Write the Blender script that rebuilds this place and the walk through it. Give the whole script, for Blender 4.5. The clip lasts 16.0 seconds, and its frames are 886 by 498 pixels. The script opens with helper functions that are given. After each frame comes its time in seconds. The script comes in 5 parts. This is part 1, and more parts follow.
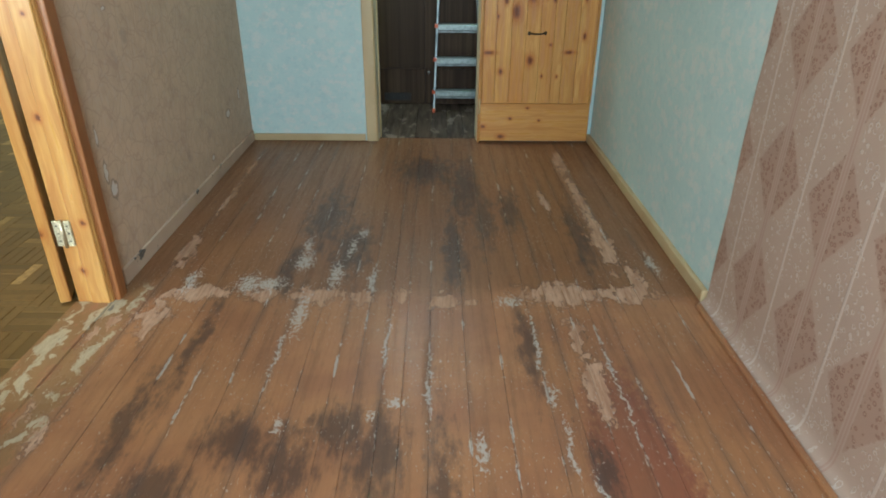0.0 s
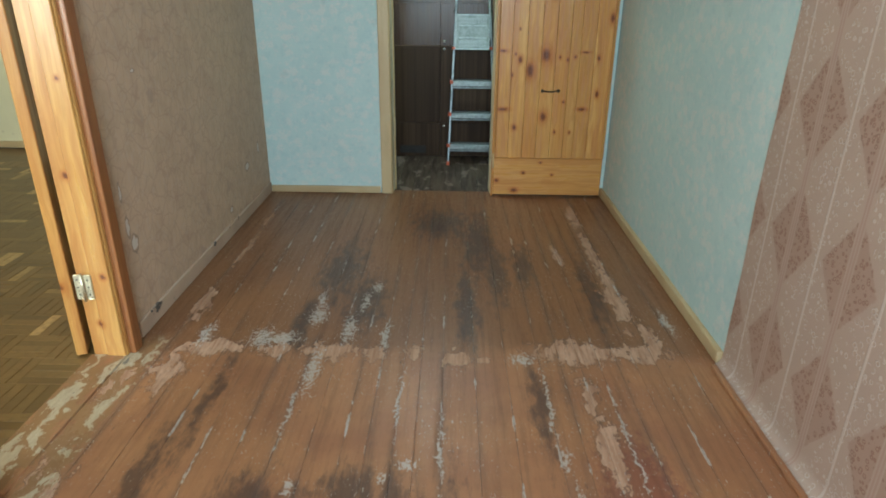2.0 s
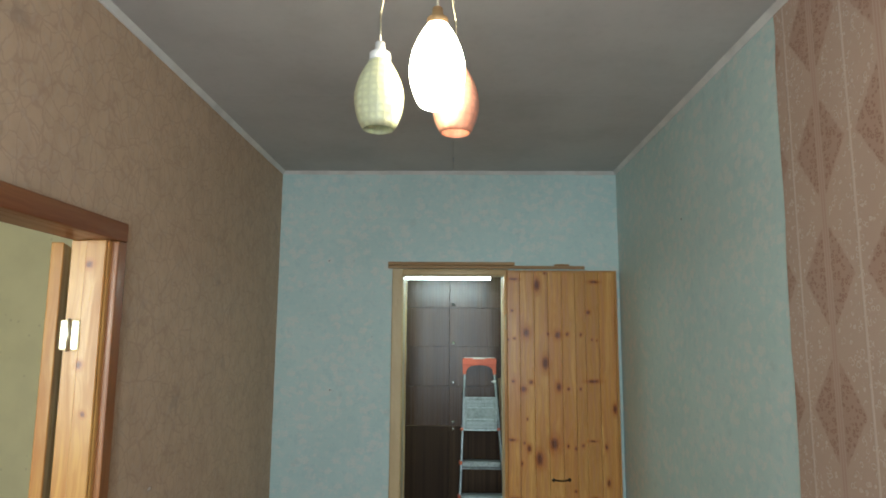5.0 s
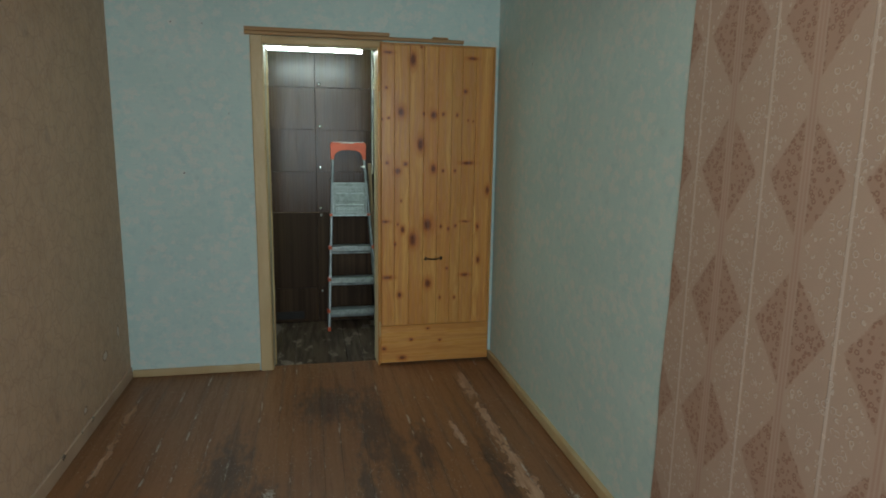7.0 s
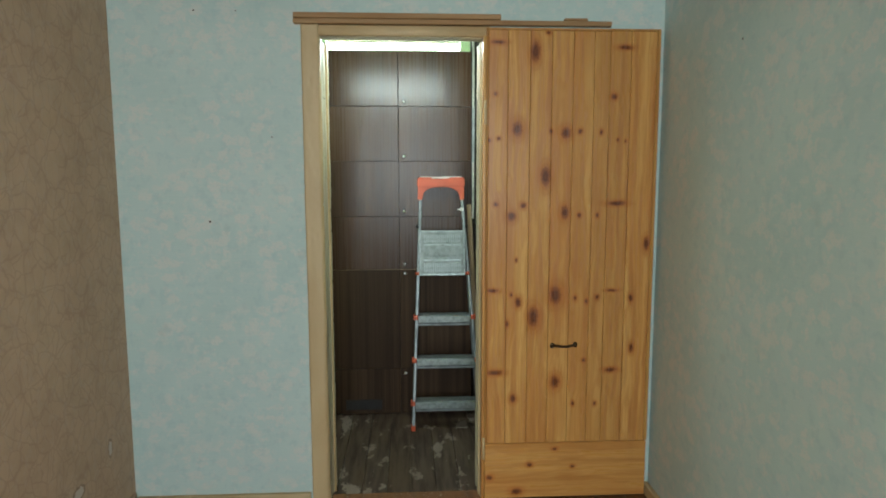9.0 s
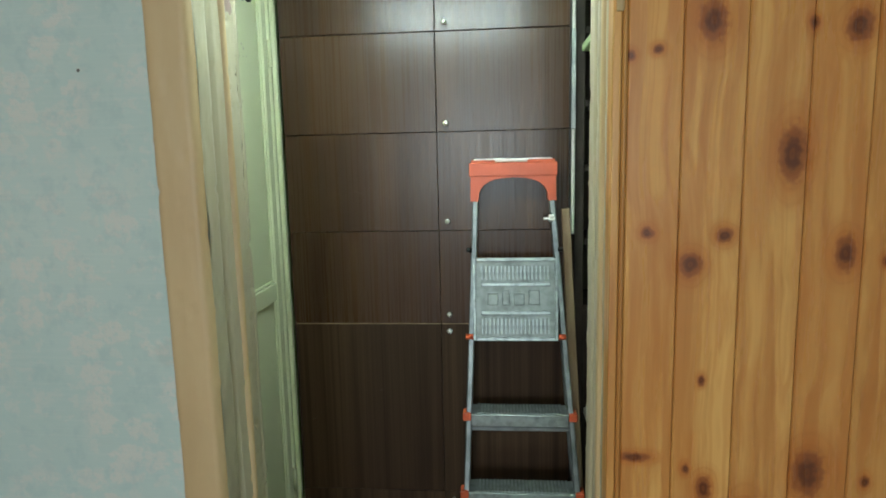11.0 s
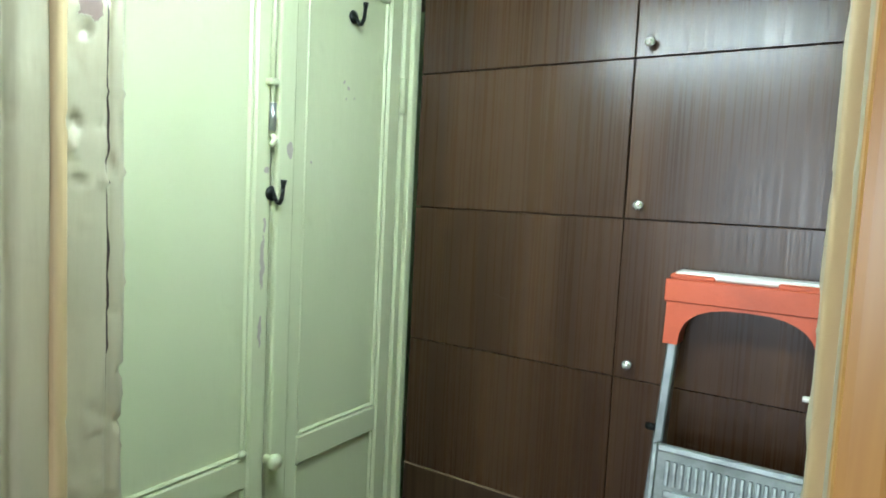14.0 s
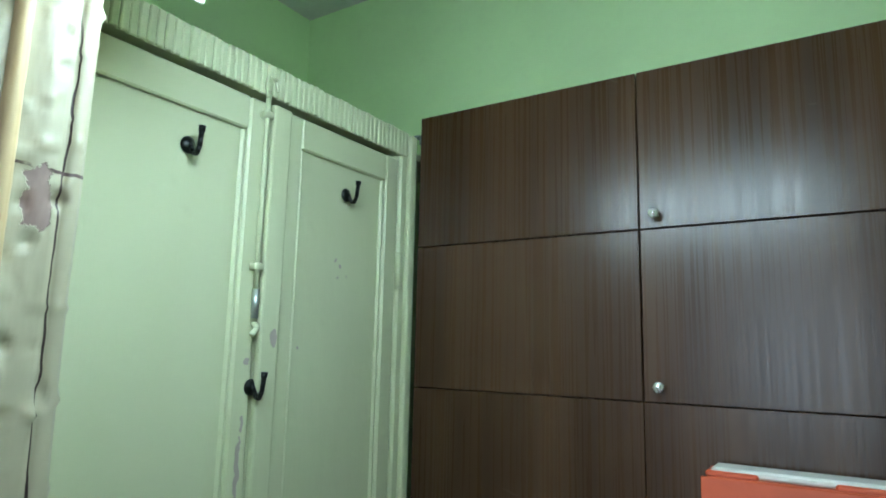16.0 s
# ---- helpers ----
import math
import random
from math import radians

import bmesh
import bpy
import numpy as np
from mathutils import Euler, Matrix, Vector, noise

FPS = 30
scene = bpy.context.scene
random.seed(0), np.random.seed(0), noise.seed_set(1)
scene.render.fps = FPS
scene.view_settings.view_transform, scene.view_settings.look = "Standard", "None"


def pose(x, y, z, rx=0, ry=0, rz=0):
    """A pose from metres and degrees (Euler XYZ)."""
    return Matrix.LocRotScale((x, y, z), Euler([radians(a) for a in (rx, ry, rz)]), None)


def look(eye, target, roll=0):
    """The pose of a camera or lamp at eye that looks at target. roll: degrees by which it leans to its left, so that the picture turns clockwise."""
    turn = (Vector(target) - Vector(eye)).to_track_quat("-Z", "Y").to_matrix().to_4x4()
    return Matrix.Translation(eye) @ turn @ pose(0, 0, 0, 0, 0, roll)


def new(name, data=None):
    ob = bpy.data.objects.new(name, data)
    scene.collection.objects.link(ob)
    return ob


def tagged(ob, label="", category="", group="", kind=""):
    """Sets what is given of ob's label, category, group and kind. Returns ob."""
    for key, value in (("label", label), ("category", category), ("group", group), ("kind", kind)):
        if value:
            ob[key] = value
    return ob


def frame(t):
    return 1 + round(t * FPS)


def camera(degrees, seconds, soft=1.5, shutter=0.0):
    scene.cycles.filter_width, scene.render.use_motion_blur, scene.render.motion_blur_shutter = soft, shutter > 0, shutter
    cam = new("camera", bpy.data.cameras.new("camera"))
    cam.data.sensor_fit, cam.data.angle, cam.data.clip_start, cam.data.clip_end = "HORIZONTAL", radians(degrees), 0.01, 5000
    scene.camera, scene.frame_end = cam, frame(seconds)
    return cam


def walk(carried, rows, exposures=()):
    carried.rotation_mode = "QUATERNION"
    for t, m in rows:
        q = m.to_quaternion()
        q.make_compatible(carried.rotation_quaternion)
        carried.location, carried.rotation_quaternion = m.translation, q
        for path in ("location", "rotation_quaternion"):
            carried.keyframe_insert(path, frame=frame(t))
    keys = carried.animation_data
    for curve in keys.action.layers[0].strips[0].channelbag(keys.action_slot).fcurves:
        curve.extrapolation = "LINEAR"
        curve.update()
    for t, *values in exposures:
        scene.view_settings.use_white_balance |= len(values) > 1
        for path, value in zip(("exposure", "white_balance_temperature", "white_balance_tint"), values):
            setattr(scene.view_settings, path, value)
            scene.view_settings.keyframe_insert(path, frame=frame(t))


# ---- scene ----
cam = camera(70.4, 16.0, soft=1.8)
PATH = [
    (0, (0.28, 0.196, 1.283), (0.302, 1.981, 0.383), 0.5),
    (0.5, (0.285, 0.189, 1.258), (0.316, 1.891, 0.207), 0.6),
    (1, (0.286, 0.187, 1.258), (0.316, 1.871, 0.179), 0.8),
    (1.5, (0.282, 0.188, 1.288), (0.283, 1.92, 0.287), 0.9),
    (2, (0.276, 0.2, 1.334), (0.257, 2.045, 0.563), 0.6),
    (2.5, (0.271, 0.192, 1.381), (0.245, 2.132, 0.899), 0.7),
    (3, (0.267, 0.167, 1.418), (0.231, 2.147, 1.133), 0.3),
    (3.5, (0.240, 0.173, 1.493), (0.204, 2.171, 1.379), 0.3),
    (4, (0.245, 0.148, 1.566), (0.201, 2.140, 1.732), 0.4),
    (4.2, (0.238, 0.148, 1.581), (0.195, 2.13, 1.845), 0.4),
    (6.3, (0.225, 0.240, 1.655), (0.206, 2.218, 1.933), 0.9),
    (6.5, (0.205, 0.270, 1.632), (0.260, 2.268, 1.700), 1.3),
    (7, (0.14, 0.381, 1.499), (0.548, 2.308, 1.149), 0.9),
    (7.5, (0.19, 0.582, 1.464), (0.54, 2.51, 1.066), 0.2),
    (8, (0.234, 0.912, 1.457), (0.364, 2.893, 1.214), -0.0),
    (8.2, (0.237, 1.06, 1.457), (0.333, 3.045, 1.23), 0.5),
    (10.3, (0.323, 2.811, 1.451), (0.421, 4.79, 1.181), -2.2),
    (10.5, (0.356, 2.985, 1.445), (0.413, 4.964, 1.166), -2.7),
    (11, (0.379, 3.355, 1.459), (0.206, 5.327, 1.171), -1.3),
    (11.5, (0.394, 3.637, 1.481), (0.217, 5.601, 1.146), 0.0),
    (12, (0.349, 3.878, 1.472), (0.218, 5.824, 1.03), -0.1),
    (12.5, (0.413, 4.084, 1.468), (-0.142, 5.955, 1.035), -0.8),
    (13, (0.457, 4.197, 1.488), (-0.478, 5.922, 1.101), 0.4),
    (13.5, (0.519, 4.177, 1.532), (-0.514, 5.851, 1.17), 1.3),
    (14, (0.552, 4.164, 1.563), (-0.506, 5.854, 1.405), 2.8),
    (14.5, (0.548, 4.189, 1.622), (-0.525, 5.87, 1.764), 1.8),
    (15, (0.55, 4.195, 1.662), (-0.505, 5.858, 2.014), 1.7),
    (15.5, (0.54, 4.211, 1.662), (-0.514, 5.87, 2.032), 1.2),
    (16, (0.507, 4.253, 1.631), (-0.566, 5.912, 1.941), 1.3),
]
EXPOSURES = [(0.0, 0.44, 5450, -1), (1.5, 0.44, 5400, -1), (3.0, 0.42, 5700, -2), (4.0, 0.10, 5700, 2), (4.4, 0.08, 5800, 2), (6.2, -0.68, 5850, 1), (6.6, -0.82, 5900, 1), (7.0, -0.48, 5950, 0), (7.5, -0.08, 5950, 2), (8.0, 0.05, 6150, 3), (10.5, 0.30, 6050, 3), (11.5, 0.28, 5950, 2), (12.0, 0.32, 5850, 5), (12.5, 0.46, 5800, 7), (13.5, 0.62, 5800, 7), (14.0, 0.5, 5700, 6), (15.0, -0.15, 5300, 3), (15.5, -0.28, 5250, 3), (16.0, -0.32, 5300, 3)]
walk(cam, [(t, look(eye, target, roll)) for t, eye, target, roll in PATH], EXPOSURES)
WINDOW_POWER, SIDE_POWER, LAMP_GLOW, TUBE_GLOW = 76.0, 115.0, 31.0, 50.0

# ---------- world, window light, exposure ----------
world = bpy.data.worlds.new("sky")
scene.world = world
world.use_nodes = True
sky = world.node_tree.nodes.new("ShaderNodeTexSky")
sky.sky_type = "NISHITA"
sky.sun_disc = False
sky.sun_elevation, sky.sun_rotation = radians(35), radians(200)
world.node_tree.links.new(sky.outputs[0], world.node_tree.nodes["Background"].inputs[0])
world.node_tree.nodes["Background"].inputs[1].default_value = 0.08


def area_light(name, m, w, h, power, colour):
    lamp = bpy.data.lights.new(name, "AREA")
    lamp.shape, lamp.size, lamp.size_y, lamp.energy, lamp.color = "RECTANGLE", w, h, power, colour
    ob = new(name, lamp)
    ob.matrix_basis = m
    return ob


# area lamps as daylight in two assumed window openings, unseen behind the walker
area_light("window_daylight", look((0.15, -1.08, 1.6), (0.15, 2.0, 1.0)), 1.2, 1.4, WINDOW_POWER, (0.86, 0.95, 1.0))
area_light("window_daylight", look((-2.9, -1.42, 1.6), (-2.9, 3.0, 1.3)), 1.5, 1.5, SIDE_POWER, (1.0, 0.98, 0.9))


# ---------- node helpers ----------
class Mat:
    """A small builder for node materials."""

    def __init__(self, name, rough=0.6, metal=0.0):
        self.m = bpy.data.materials.new(name)
        self.m.use_nodes = True
        self.t = self.m.node_tree
        self.b = self.t.nodes["Principled BSDF"]
        self.b.inputs["Roughness"].default_value = rough
        self.b.inputs["Metallic"].default_value = metal

    def put(self, sock, value):
        if isinstance(value, bpy.types.NodeSocket):
            self.t.links.new(value, sock)
        else:
            sock.default_value = value

    def node(self, kind, **props):
        n = self.t.nodes.new(kind)
        for k, v in props.items():
            if k == "operation":
                n.operation = v
            elif k == "feature":
                n.feature = v
            elif k == "data_type":
                n.data_type = v
            elif k == "wave_type":
                n.wave_type = v
        return n

    def pos(self):
        return self.node("ShaderNodeNewGeometry").outputs["Position"]

    def obj(self):
        return self.node("ShaderNodeTexCoord").outputs["Object"]

    def scaled(self, v, s, off=(0, 0, 0)):
        n = self.node("ShaderNodeMapping")
        self.put(n.inputs["Vector"], v)
        n.inputs["Scale"].default_value = s
        n.inputs["Location"].default_value = off
        return n.outputs[0]

    def noise(self, v, scale, detail=4, rough=0.55, distort=0.0):
        n = self.node("ShaderNodeTexNoise")
        self.put(n.inputs["Vector"], v)
        n.inputs["Scale"].default_value = scale
        n.inputs["Detail"].default_value = detail
        n.inputs["Roughness"].default_value = rough
        n.inputs["Distortion"].default_value = distort
        return n.outputs["Fac"]

    def voronoi(self, v, scale, feature="F1", out="Distance", jitter=1.0):
        n = self.node("ShaderNodeTexVoronoi", feature=feature)
        self.put(n.inputs["Vector"], v)
        n.inputs["Scale"].default_value = scale
        n.inputs["Randomness"].default_value = jitter
        return n.outputs[out]

    def math(self, op, a, b=0.0, clamp=False):
        n = self.node("ShaderNodeMath", operation=op)
        n.use_clamp = clamp
        self.put(n.inputs[0], a)
        self.put(n.inputs[1], b)
        return n.outputs[0]

    def step(self, v, lo, hi, a=0.0, b=1.0):
        n = self.node("ShaderNodeMapRange")
        n.interpolation_type = "SMOOTHSTEP"
        self.put(n.inputs["Value"], v)
        n.inputs["From Min"].default_value, n.inputs["From Max"].default_value = lo, hi
        n.inputs["To Min"].default_value, n.inputs["To Max"].default_value = a, b
        return n.outputs[0]

    def mix(self, f, a, b, blend="MIX"):
        n = self.node("ShaderNodeMix", data_type="RGBA")
        n.blend_type = blend
        self.put(n.inputs[0], f)
        for s, c in ((n.inputs[6], a), (n.inputs[7], b)):
            self.put(s, c if isinstance(c, bpy.types.NodeSocket) else (*c, 1.0))
        return n.outputs[2]

    def xyz(self, v):
        n = self.node("ShaderNodeSeparateXYZ")
        self.put(n.inputs[0], v)
        return n.outputs

    def rand(self):
        """A random number for each piece, be it an object or an island of a joined mesh."""
        o = self.node("ShaderNodeObjectInfo").outputs["Random"]
        i = self.node("ShaderNodeNewGeometry").outputs["Random Per Island"]
        return self.math("FRACT", self.math("ADD", o, i))

    def distance(self, v, c, s):
        """Distance of v from the point c, with each axis stretched by s."""
        return self.length(self.scaled(v, s, tuple(-a * b for a, b in zip(c, s))))

    def length(self, v):
        n = self.node("ShaderNodeVectorMath", operation="LENGTH")
        self.put(n.inputs[0], v)
        return n.outputs["Value"]

    def warp(self, v, scale, amount):
        n = self.node("ShaderNodeTexNoise")
        self.put(n.inputs["Vector"], v)
        n.inputs["Scale"].default_value = scale
        n.inputs["Detail"].default_value = 3
        s = self.node("ShaderNodeVectorMath", operation="SUBTRACT")
        self.put(s.inputs[0], n.outputs["Color"])
        s.inputs[1].default_value = (0.5, 0.5, 0.5)
        m = self.node("ShaderNodeVectorMath", operation="MULTIPLY")
        self.put(m.inputs[0], s.outputs[0])
        m.inputs[1].default_value = (amount, amount, amount)
        a = self.node("ShaderNodeVectorMath", operation="ADD")
        self.put(a.inputs[0], v)
        self.put(a.inputs[1], m.outputs[0])
        return a.outputs[0]

    def done(self, colour, rough=None, bump=None, height=0.002, strength=0.5):
        self.put(self.b.inputs["Base Color"], colour if isinstance(colour, bpy.types.NodeSocket) else (*colour, 1.0))
        if rough is not None:
            self.put(self.b.inputs["Roughness"], rough)
        if bump is not None:
            n = self.node("ShaderNodeBump")
            n.inputs["Strength"].default_value = strength
            n.inputs["Distance"].default_value = height
            self.put(n.inputs["Height"], bump)
            self.put(self.b.inputs["Normal"], n.outputs[0])
        return self.m


def grimy(name, colour, rough=0.6, metal=0.0, scale=6.0, amount=0.25, bump=0.0008, second=None):
    """Plain material with two scales of unevenness."""
    k = Mat(name, rough, metal)
    v = k.obj()
    big, fine = k.noise(v, scale, 5), k.noise(v, scale * 14, 4)
    dark = second or tuple(c * (1 - amount * 2) for c in colour)
    c = k.mix(k.step(big, 0.35, 0.75), colour, dark)
    c = k.mix(k.math("MULTIPLY", k.step(fine, 0.5, 0.75), amount), c, tuple(x * 0.6 for x in colour))
    return k.done(c, k.step(fine, 0.2, 0.8, rough - 0.08, rough + 0.1), fine, bump, 0.4)


# ---------- materials ----------
PINK_SPOTS = [(-0.41, 2.34, .09, .05), (-0.19, 2.33, .10, .06), (-0.01, 2.32, .04, .05), (0.14, 2.33, .03, .05), (0.31, 2.29, .05, .06),
              (0.42, 2.28, .025, .025), (0.78, 2.34, .15, .09), (1.05, 2.35, .12, .06), (-0.66, 2.35, .13, .06), (-0.77, 2.17, .05, .12),
              (-0.92, 2.12, .05, .16), (-0.93, 1.74, .03, .10), (-0.88, 1.58, .05, .10), (1.05, 3.95, .035, .22), (1.05, 3.4, .03, .30),
              (1.05, 2.85, .045, .28), (1.11, 2.46, .035, .16), (0.78, 2.05, .03, .10), (0.795, 1.78, .035, .20), (-0.84, 3.85, .014, .16),
              (-0.83, 3.35, .016, .22), (-0.83, 2.72, .035, .16), (0.86, 3.3, .02, .14)]
DARK_SPOTS = [(0.30, 1.2, .05, .5), (-0.34, 2.55, .04, .3), (0.95, 2.9, .05, .4), (-0.55, 2.0, .03, .4), (0.60, 2.0, .04, .3), (0.22, 3.8, .2, .3), (-0.28, 1.55, .12, .12), (-0.14, 1.44, .10, .16), (0.0, 1.58, .10, .12), (0.12, 1.48, .09, .22), (0.44, 3.5, .10, .55),
              (0.36, 2.75, .06, .45), (0.52, 3.1, .07, .40), (-0.10, 2.75, .10, .30), (-0.26, 3.1, .12, .40), (0.74, 1.42, .04, .14),
              (0.66, 3.2, .06, .3), (-0.45, 1.35, .12, .12), (-0.62, 1.6, .05, .3)]
WHITE_SPOTS = [(-0.26, 1.95, .012, .14), (-0.30, 2.75, .02, .12), (-0.10, 2.75, .02, .10), (0.11, 2.0, .008, .20), (0.26, 1.75, .008, .16), (0.63, 2.0, .010, .22), (0.66, 1.5, .010, .14), (0.86, 1.75, .006, .25), (1.22, 2.6, .02, .12), (-0.72, 2.45, .03, .10), (-0.40, 2.42, .08, .05), (0.71, 1.3, .012, .12), (-0.18, 1.6, .02, .035), (0.09, 1.64, .018, .03), (0.41, 1.50, .022, .07), (0.16, 1.70, .03, .03), (0.64, 1.72, .018, .05),
               (0.57, 2.29, .05, .05), (-0.29, 2.62, .04, .10), (-0.06, 2.9, .03, .06), (-0.48, 2.42, .06, .08), (-0.23, 2.20, .03, .16),
               (-0.14, 2.5, .03, .12), (0.02, 2.45, .02, .12)]


def spots(k, v, rows):
    """Greatest of the soft ellipses at the given places: about 1 in a spot, 0 outside."""
    out = None
    for x, y, rx, ry in rows:
        at = v
        if out is not None:  # a chain, so that the spots are worked out one after another
            n = k.node("ShaderNodeVectorMath", operation="SCALE")
            k.put(n.inputs[0], v)
            k.put(n.inputs["Scale"], k.math("ADD", k.math("MULTIPLY", out, 1e-7), 1.0))
            at = n.outputs[0]
        d = k.distance(at, (x, y, 0), (1 / rx, 1 / ry, 0))
        out = d if out is None else k.math("MINIMUM", out, d)
    return out


def floor_paint(name, edges, base, red):
    k = Mat(name, 0.35)
    p = k.pos()
    x, y = k.xyz(p)[0], k.xyz(p)[1]
    flat = k.scaled(p, (1, 1, 0))
    r = k.rand()
    streak = k.noise(k.scaled(flat, (34, 1.8, 1)), 1.0, 7, 0.62)
    cloud = k.noise(flat, 2.6, 6, 0.6)
    grain = k.noise(k.scaled(flat, (90, 22, 1)), 1.0, 7, 0.72)
    rag = k.math("SUBTRACT", k.noise(k.scaled(flat, (46, 26, 1)), 1.0, 9, 0.72), 0.5)
    far = k.step(k.math("ADD", y, k.math("MULTIPLY", k.math("SUBTRACT", cloud, 0.5), 0.4)), 2.29, 2.40)
    c = k.mix(k.step(cloud, 0.40, 0.62), base, red)
    ruddy = k.step(k.math("ADD", k.distance(flat, (0.84, 1.35, 0), (1 / .15, 1 / .55, 0)), k.math("MULTIPLY", rag, 1.4)), 1.1, 0.7)
    c = k.mix(k.math("MULTIPLY", ruddy, 0.75), c, (0.19, 0.052, 0.034))
    c = k.mix(k.math("MULTIPLY", far, 0.8), c, (0.205, 0.092, 0.034))
    c = k.mix(k.math("MULTIPLY", r, 0.30), c, tuple(a * 0.62 for a in base))
    c = k.mix(k.math("MULTIPLY", k.step(streak, 0.44, 0.72), 0.34), c, (0.085, 0.045, 0.026))
    c = k.mix(k.math("MULTIPLY", k.step(grain, 0.50, 0.78), 0.30), c, (0.10, 0.052, 0.03))
    wv = k.warp(k.warp(flat, 14, 0.06), 55, 0.014)
    soot = k.noise(k.scaled(flat, (30, 9, 1)), 1.0, 8, 0.7)
    dd = k.math("ADD", spots(k, wv, DARK_SPOTS), k.math("MULTIPLY", k.math("SUBTRACT", soot, 0.5), 3.2))
    c = k.mix(k.math("MULTIPLY", k.step(dd, 1.25, 0.25), 0.72), c, (0.040, 0.029, 0.026))
    smear = k.math("MULTIPLY", k.step(soot, 0.60, 0.70), k.step(k.noise(flat, 3.4, 4), 0.47, 0.60))
    c = k.mix(k.math("MULTIPLY", smear, 0.70), c, (0.045, 0.032, 0.028))
    # grime and bared filler along the joints between the boards
    near = None
    for e in edges:
        d = k.math("ABSOLUTE", k.math("SUBTRACT", x, e))
        near = d if near is None else k.math("MINIMUM", near, d)
    along = k.noise(k.scaled(flat, (11, 3.6, 1)), 1.0, 8, 0.75)
    wide = k.math("ADD", near, k.math("MULTIPLY", rag, 0.020))
    seam = k.math("MULTIPLY", k.step(wide, 0.0060, 0.0036), k.step(along, 0.565, 0.60))
    grey = k.math("MULTIPLY", k.step(k.math("ADD", near, k.math("MULTIPLY", rag, 0.05)), 0.026, 0.002), k.step(k.noise(k.scaled(flat, (5, 1.6, 1)), 1.0, 5), 0.42, 0.60))
    c = k.mix(k.math("MULTIPLY", grey, 0.32), c, (0.085, 0.070, 0.062))
    c = k.mix(k.math("MULTIPLY", k.math("MULTIPLY", k.step(near, 0.0026, 0.0010), k.step(along, 0.42, 0.60)), 0.35), c, (0.030, 0.018, 0.012))
    pd = k.math("ADD", spots(k, wv, PINK_SPOTS), k.math("MULTIPLY", k.math("ADD", rag, k.math("SUBTRACT", k.noise(k.scaled(flat, (22, 13, 1), (2, 5, 0)), 1.0, 4), 0.47)), 3.0))
    pink = k.step(pd, 1.02, 0.98)
    rim = k.math("MULTIPLY", k.step(pd, 1.25, 1.04), k.math("SUBTRACT", 1.0, pink))
    c = k.mix(k.math("MULTIPLY", rim, 0.5), c, (0.07, 0.05, 0.04))
    pk = k.mix(k.step(k.noise(k.scaled(flat, (60, 5, 1)), 1.0, 6, 0.65), 0.35, 0.65), (0.36, 0.20, 0.115), (0.52, 0.33, 0.21))
    pk = k.mix(k.math("MULTIPLY", k.step(grain, 0.52, 0.66), 0.55), pk, (0.22, 0.14, 0.10))
    c = k.mix(k.math("MULTIPLY", pink, 0.92), c, pk)
    # peeled coats by the side doorway
    sill = k.math("MULTIPLY", k.step(k.math("ADD", x, k.math("MULTIPLY", rag, 0.20)), -0.855, -0.875), k.math("MULTIPLY", k.step(y, 1.30, 1.45), k.step(y, 2.45, 2.36)))
    coat = k.noise(k.scaled(k.warp(flat, 12, .05), (11, 5, 1)), 1.0, 7, 0.6)
    c = k.mix(k.math("MULTIPLY", sill, k.step(coat, 0.42, 0.44)), c, (0.27, 0.145, 0.06))
    c = k.mix(k.math("MULTIPLY", sill, k.step(coat, 0.53, 0.545)), c, k.mix(k.step(grain, .4, .7), (0.46, 0.37, 0.24), (0.36, 0.28, 0.18)))
    c = k.mix(k.math("MULTIPLY", sill, k.step(coat, 0.64, 0.66)), c, (0.20, 0.17, 0.13))
    wd = k.math("ADD", spots(k, wv, WHITE_SPOTS), k.math("MULTIPLY", k.math("SUBTRACT", k.noise(k.scaled(flat, (95, 55, 1), (3, 1, 0)), 1.0, 8, 0.72), 0.47), 7.0))
    wh = k.step(wd, 0.95, 0.70)
    fine = k.noise(k.scaled(flat, (120, 48, 1), (4, 9, 0)), 1.0, 5, 0.65)
    nick = k.math("MULTIPLY", k.step(fine, 0.615, 0.645), k.step(k.noise(flat, 3.0, 3), 0.42, 0.58))
    wh = k.math("MAXIMUM", wh, k.math("MULTIPLY", nick, 0.8))
    seam = k.math("MAXIMUM", seam, wh)
    c = k.mix(k.math("MULTIPLY", seam, 0.85), c, (0.50, 0.45, 0.39))
    rough = k.step(k.math("ADD", k.math("MULTIPLY", pink, 0.5), k.math("ADD", k.math("MULTIPLY", grain, .5), k.math("MULTIPLY", streak, .5))), 0.3, 0.9, 0.27, 0.75)
    h = k.math("SUBTRACT", k.math("ADD", k.math("MULTIPLY", streak, 0.5), k.math("MULTIPLY", grain, 0.4)), k.math("MAXIMUM", pink, seam))
    return k.done(c, rough, h, 0.0015, 0.6)


def closet_floor_paint():
    k = Mat("worn dark floor paint", 0.5)
    flat = k.scaled(k.pos(), (1, 1, 0))
    streak = k.noise(k.scaled(flat, (24, 2.5, 1)), 1.0, 6, 0.6)
    c = k.mix(k.step(streak, 0.35, 0.7), (0.10, 0.065, 0.04), (0.045, 0.03, 0.022))
    w = k.warp(flat, 20, 0.06)
    peel = k.step(k.noise(k.scaled(w, (9, 3.5, 1)), 1.0, 5, 0.6), 0.57, 0.60)
    c = k.mix(k.math("MULTIPLY", peel, 0.8), c, (0.30, 0.25, 0.20))
    return k.done(c, k.step(streak, 0.3, 0.8, 0.4, 0.7), k.math("SUBTRACT", streak, peel), 0.001, 0.6)


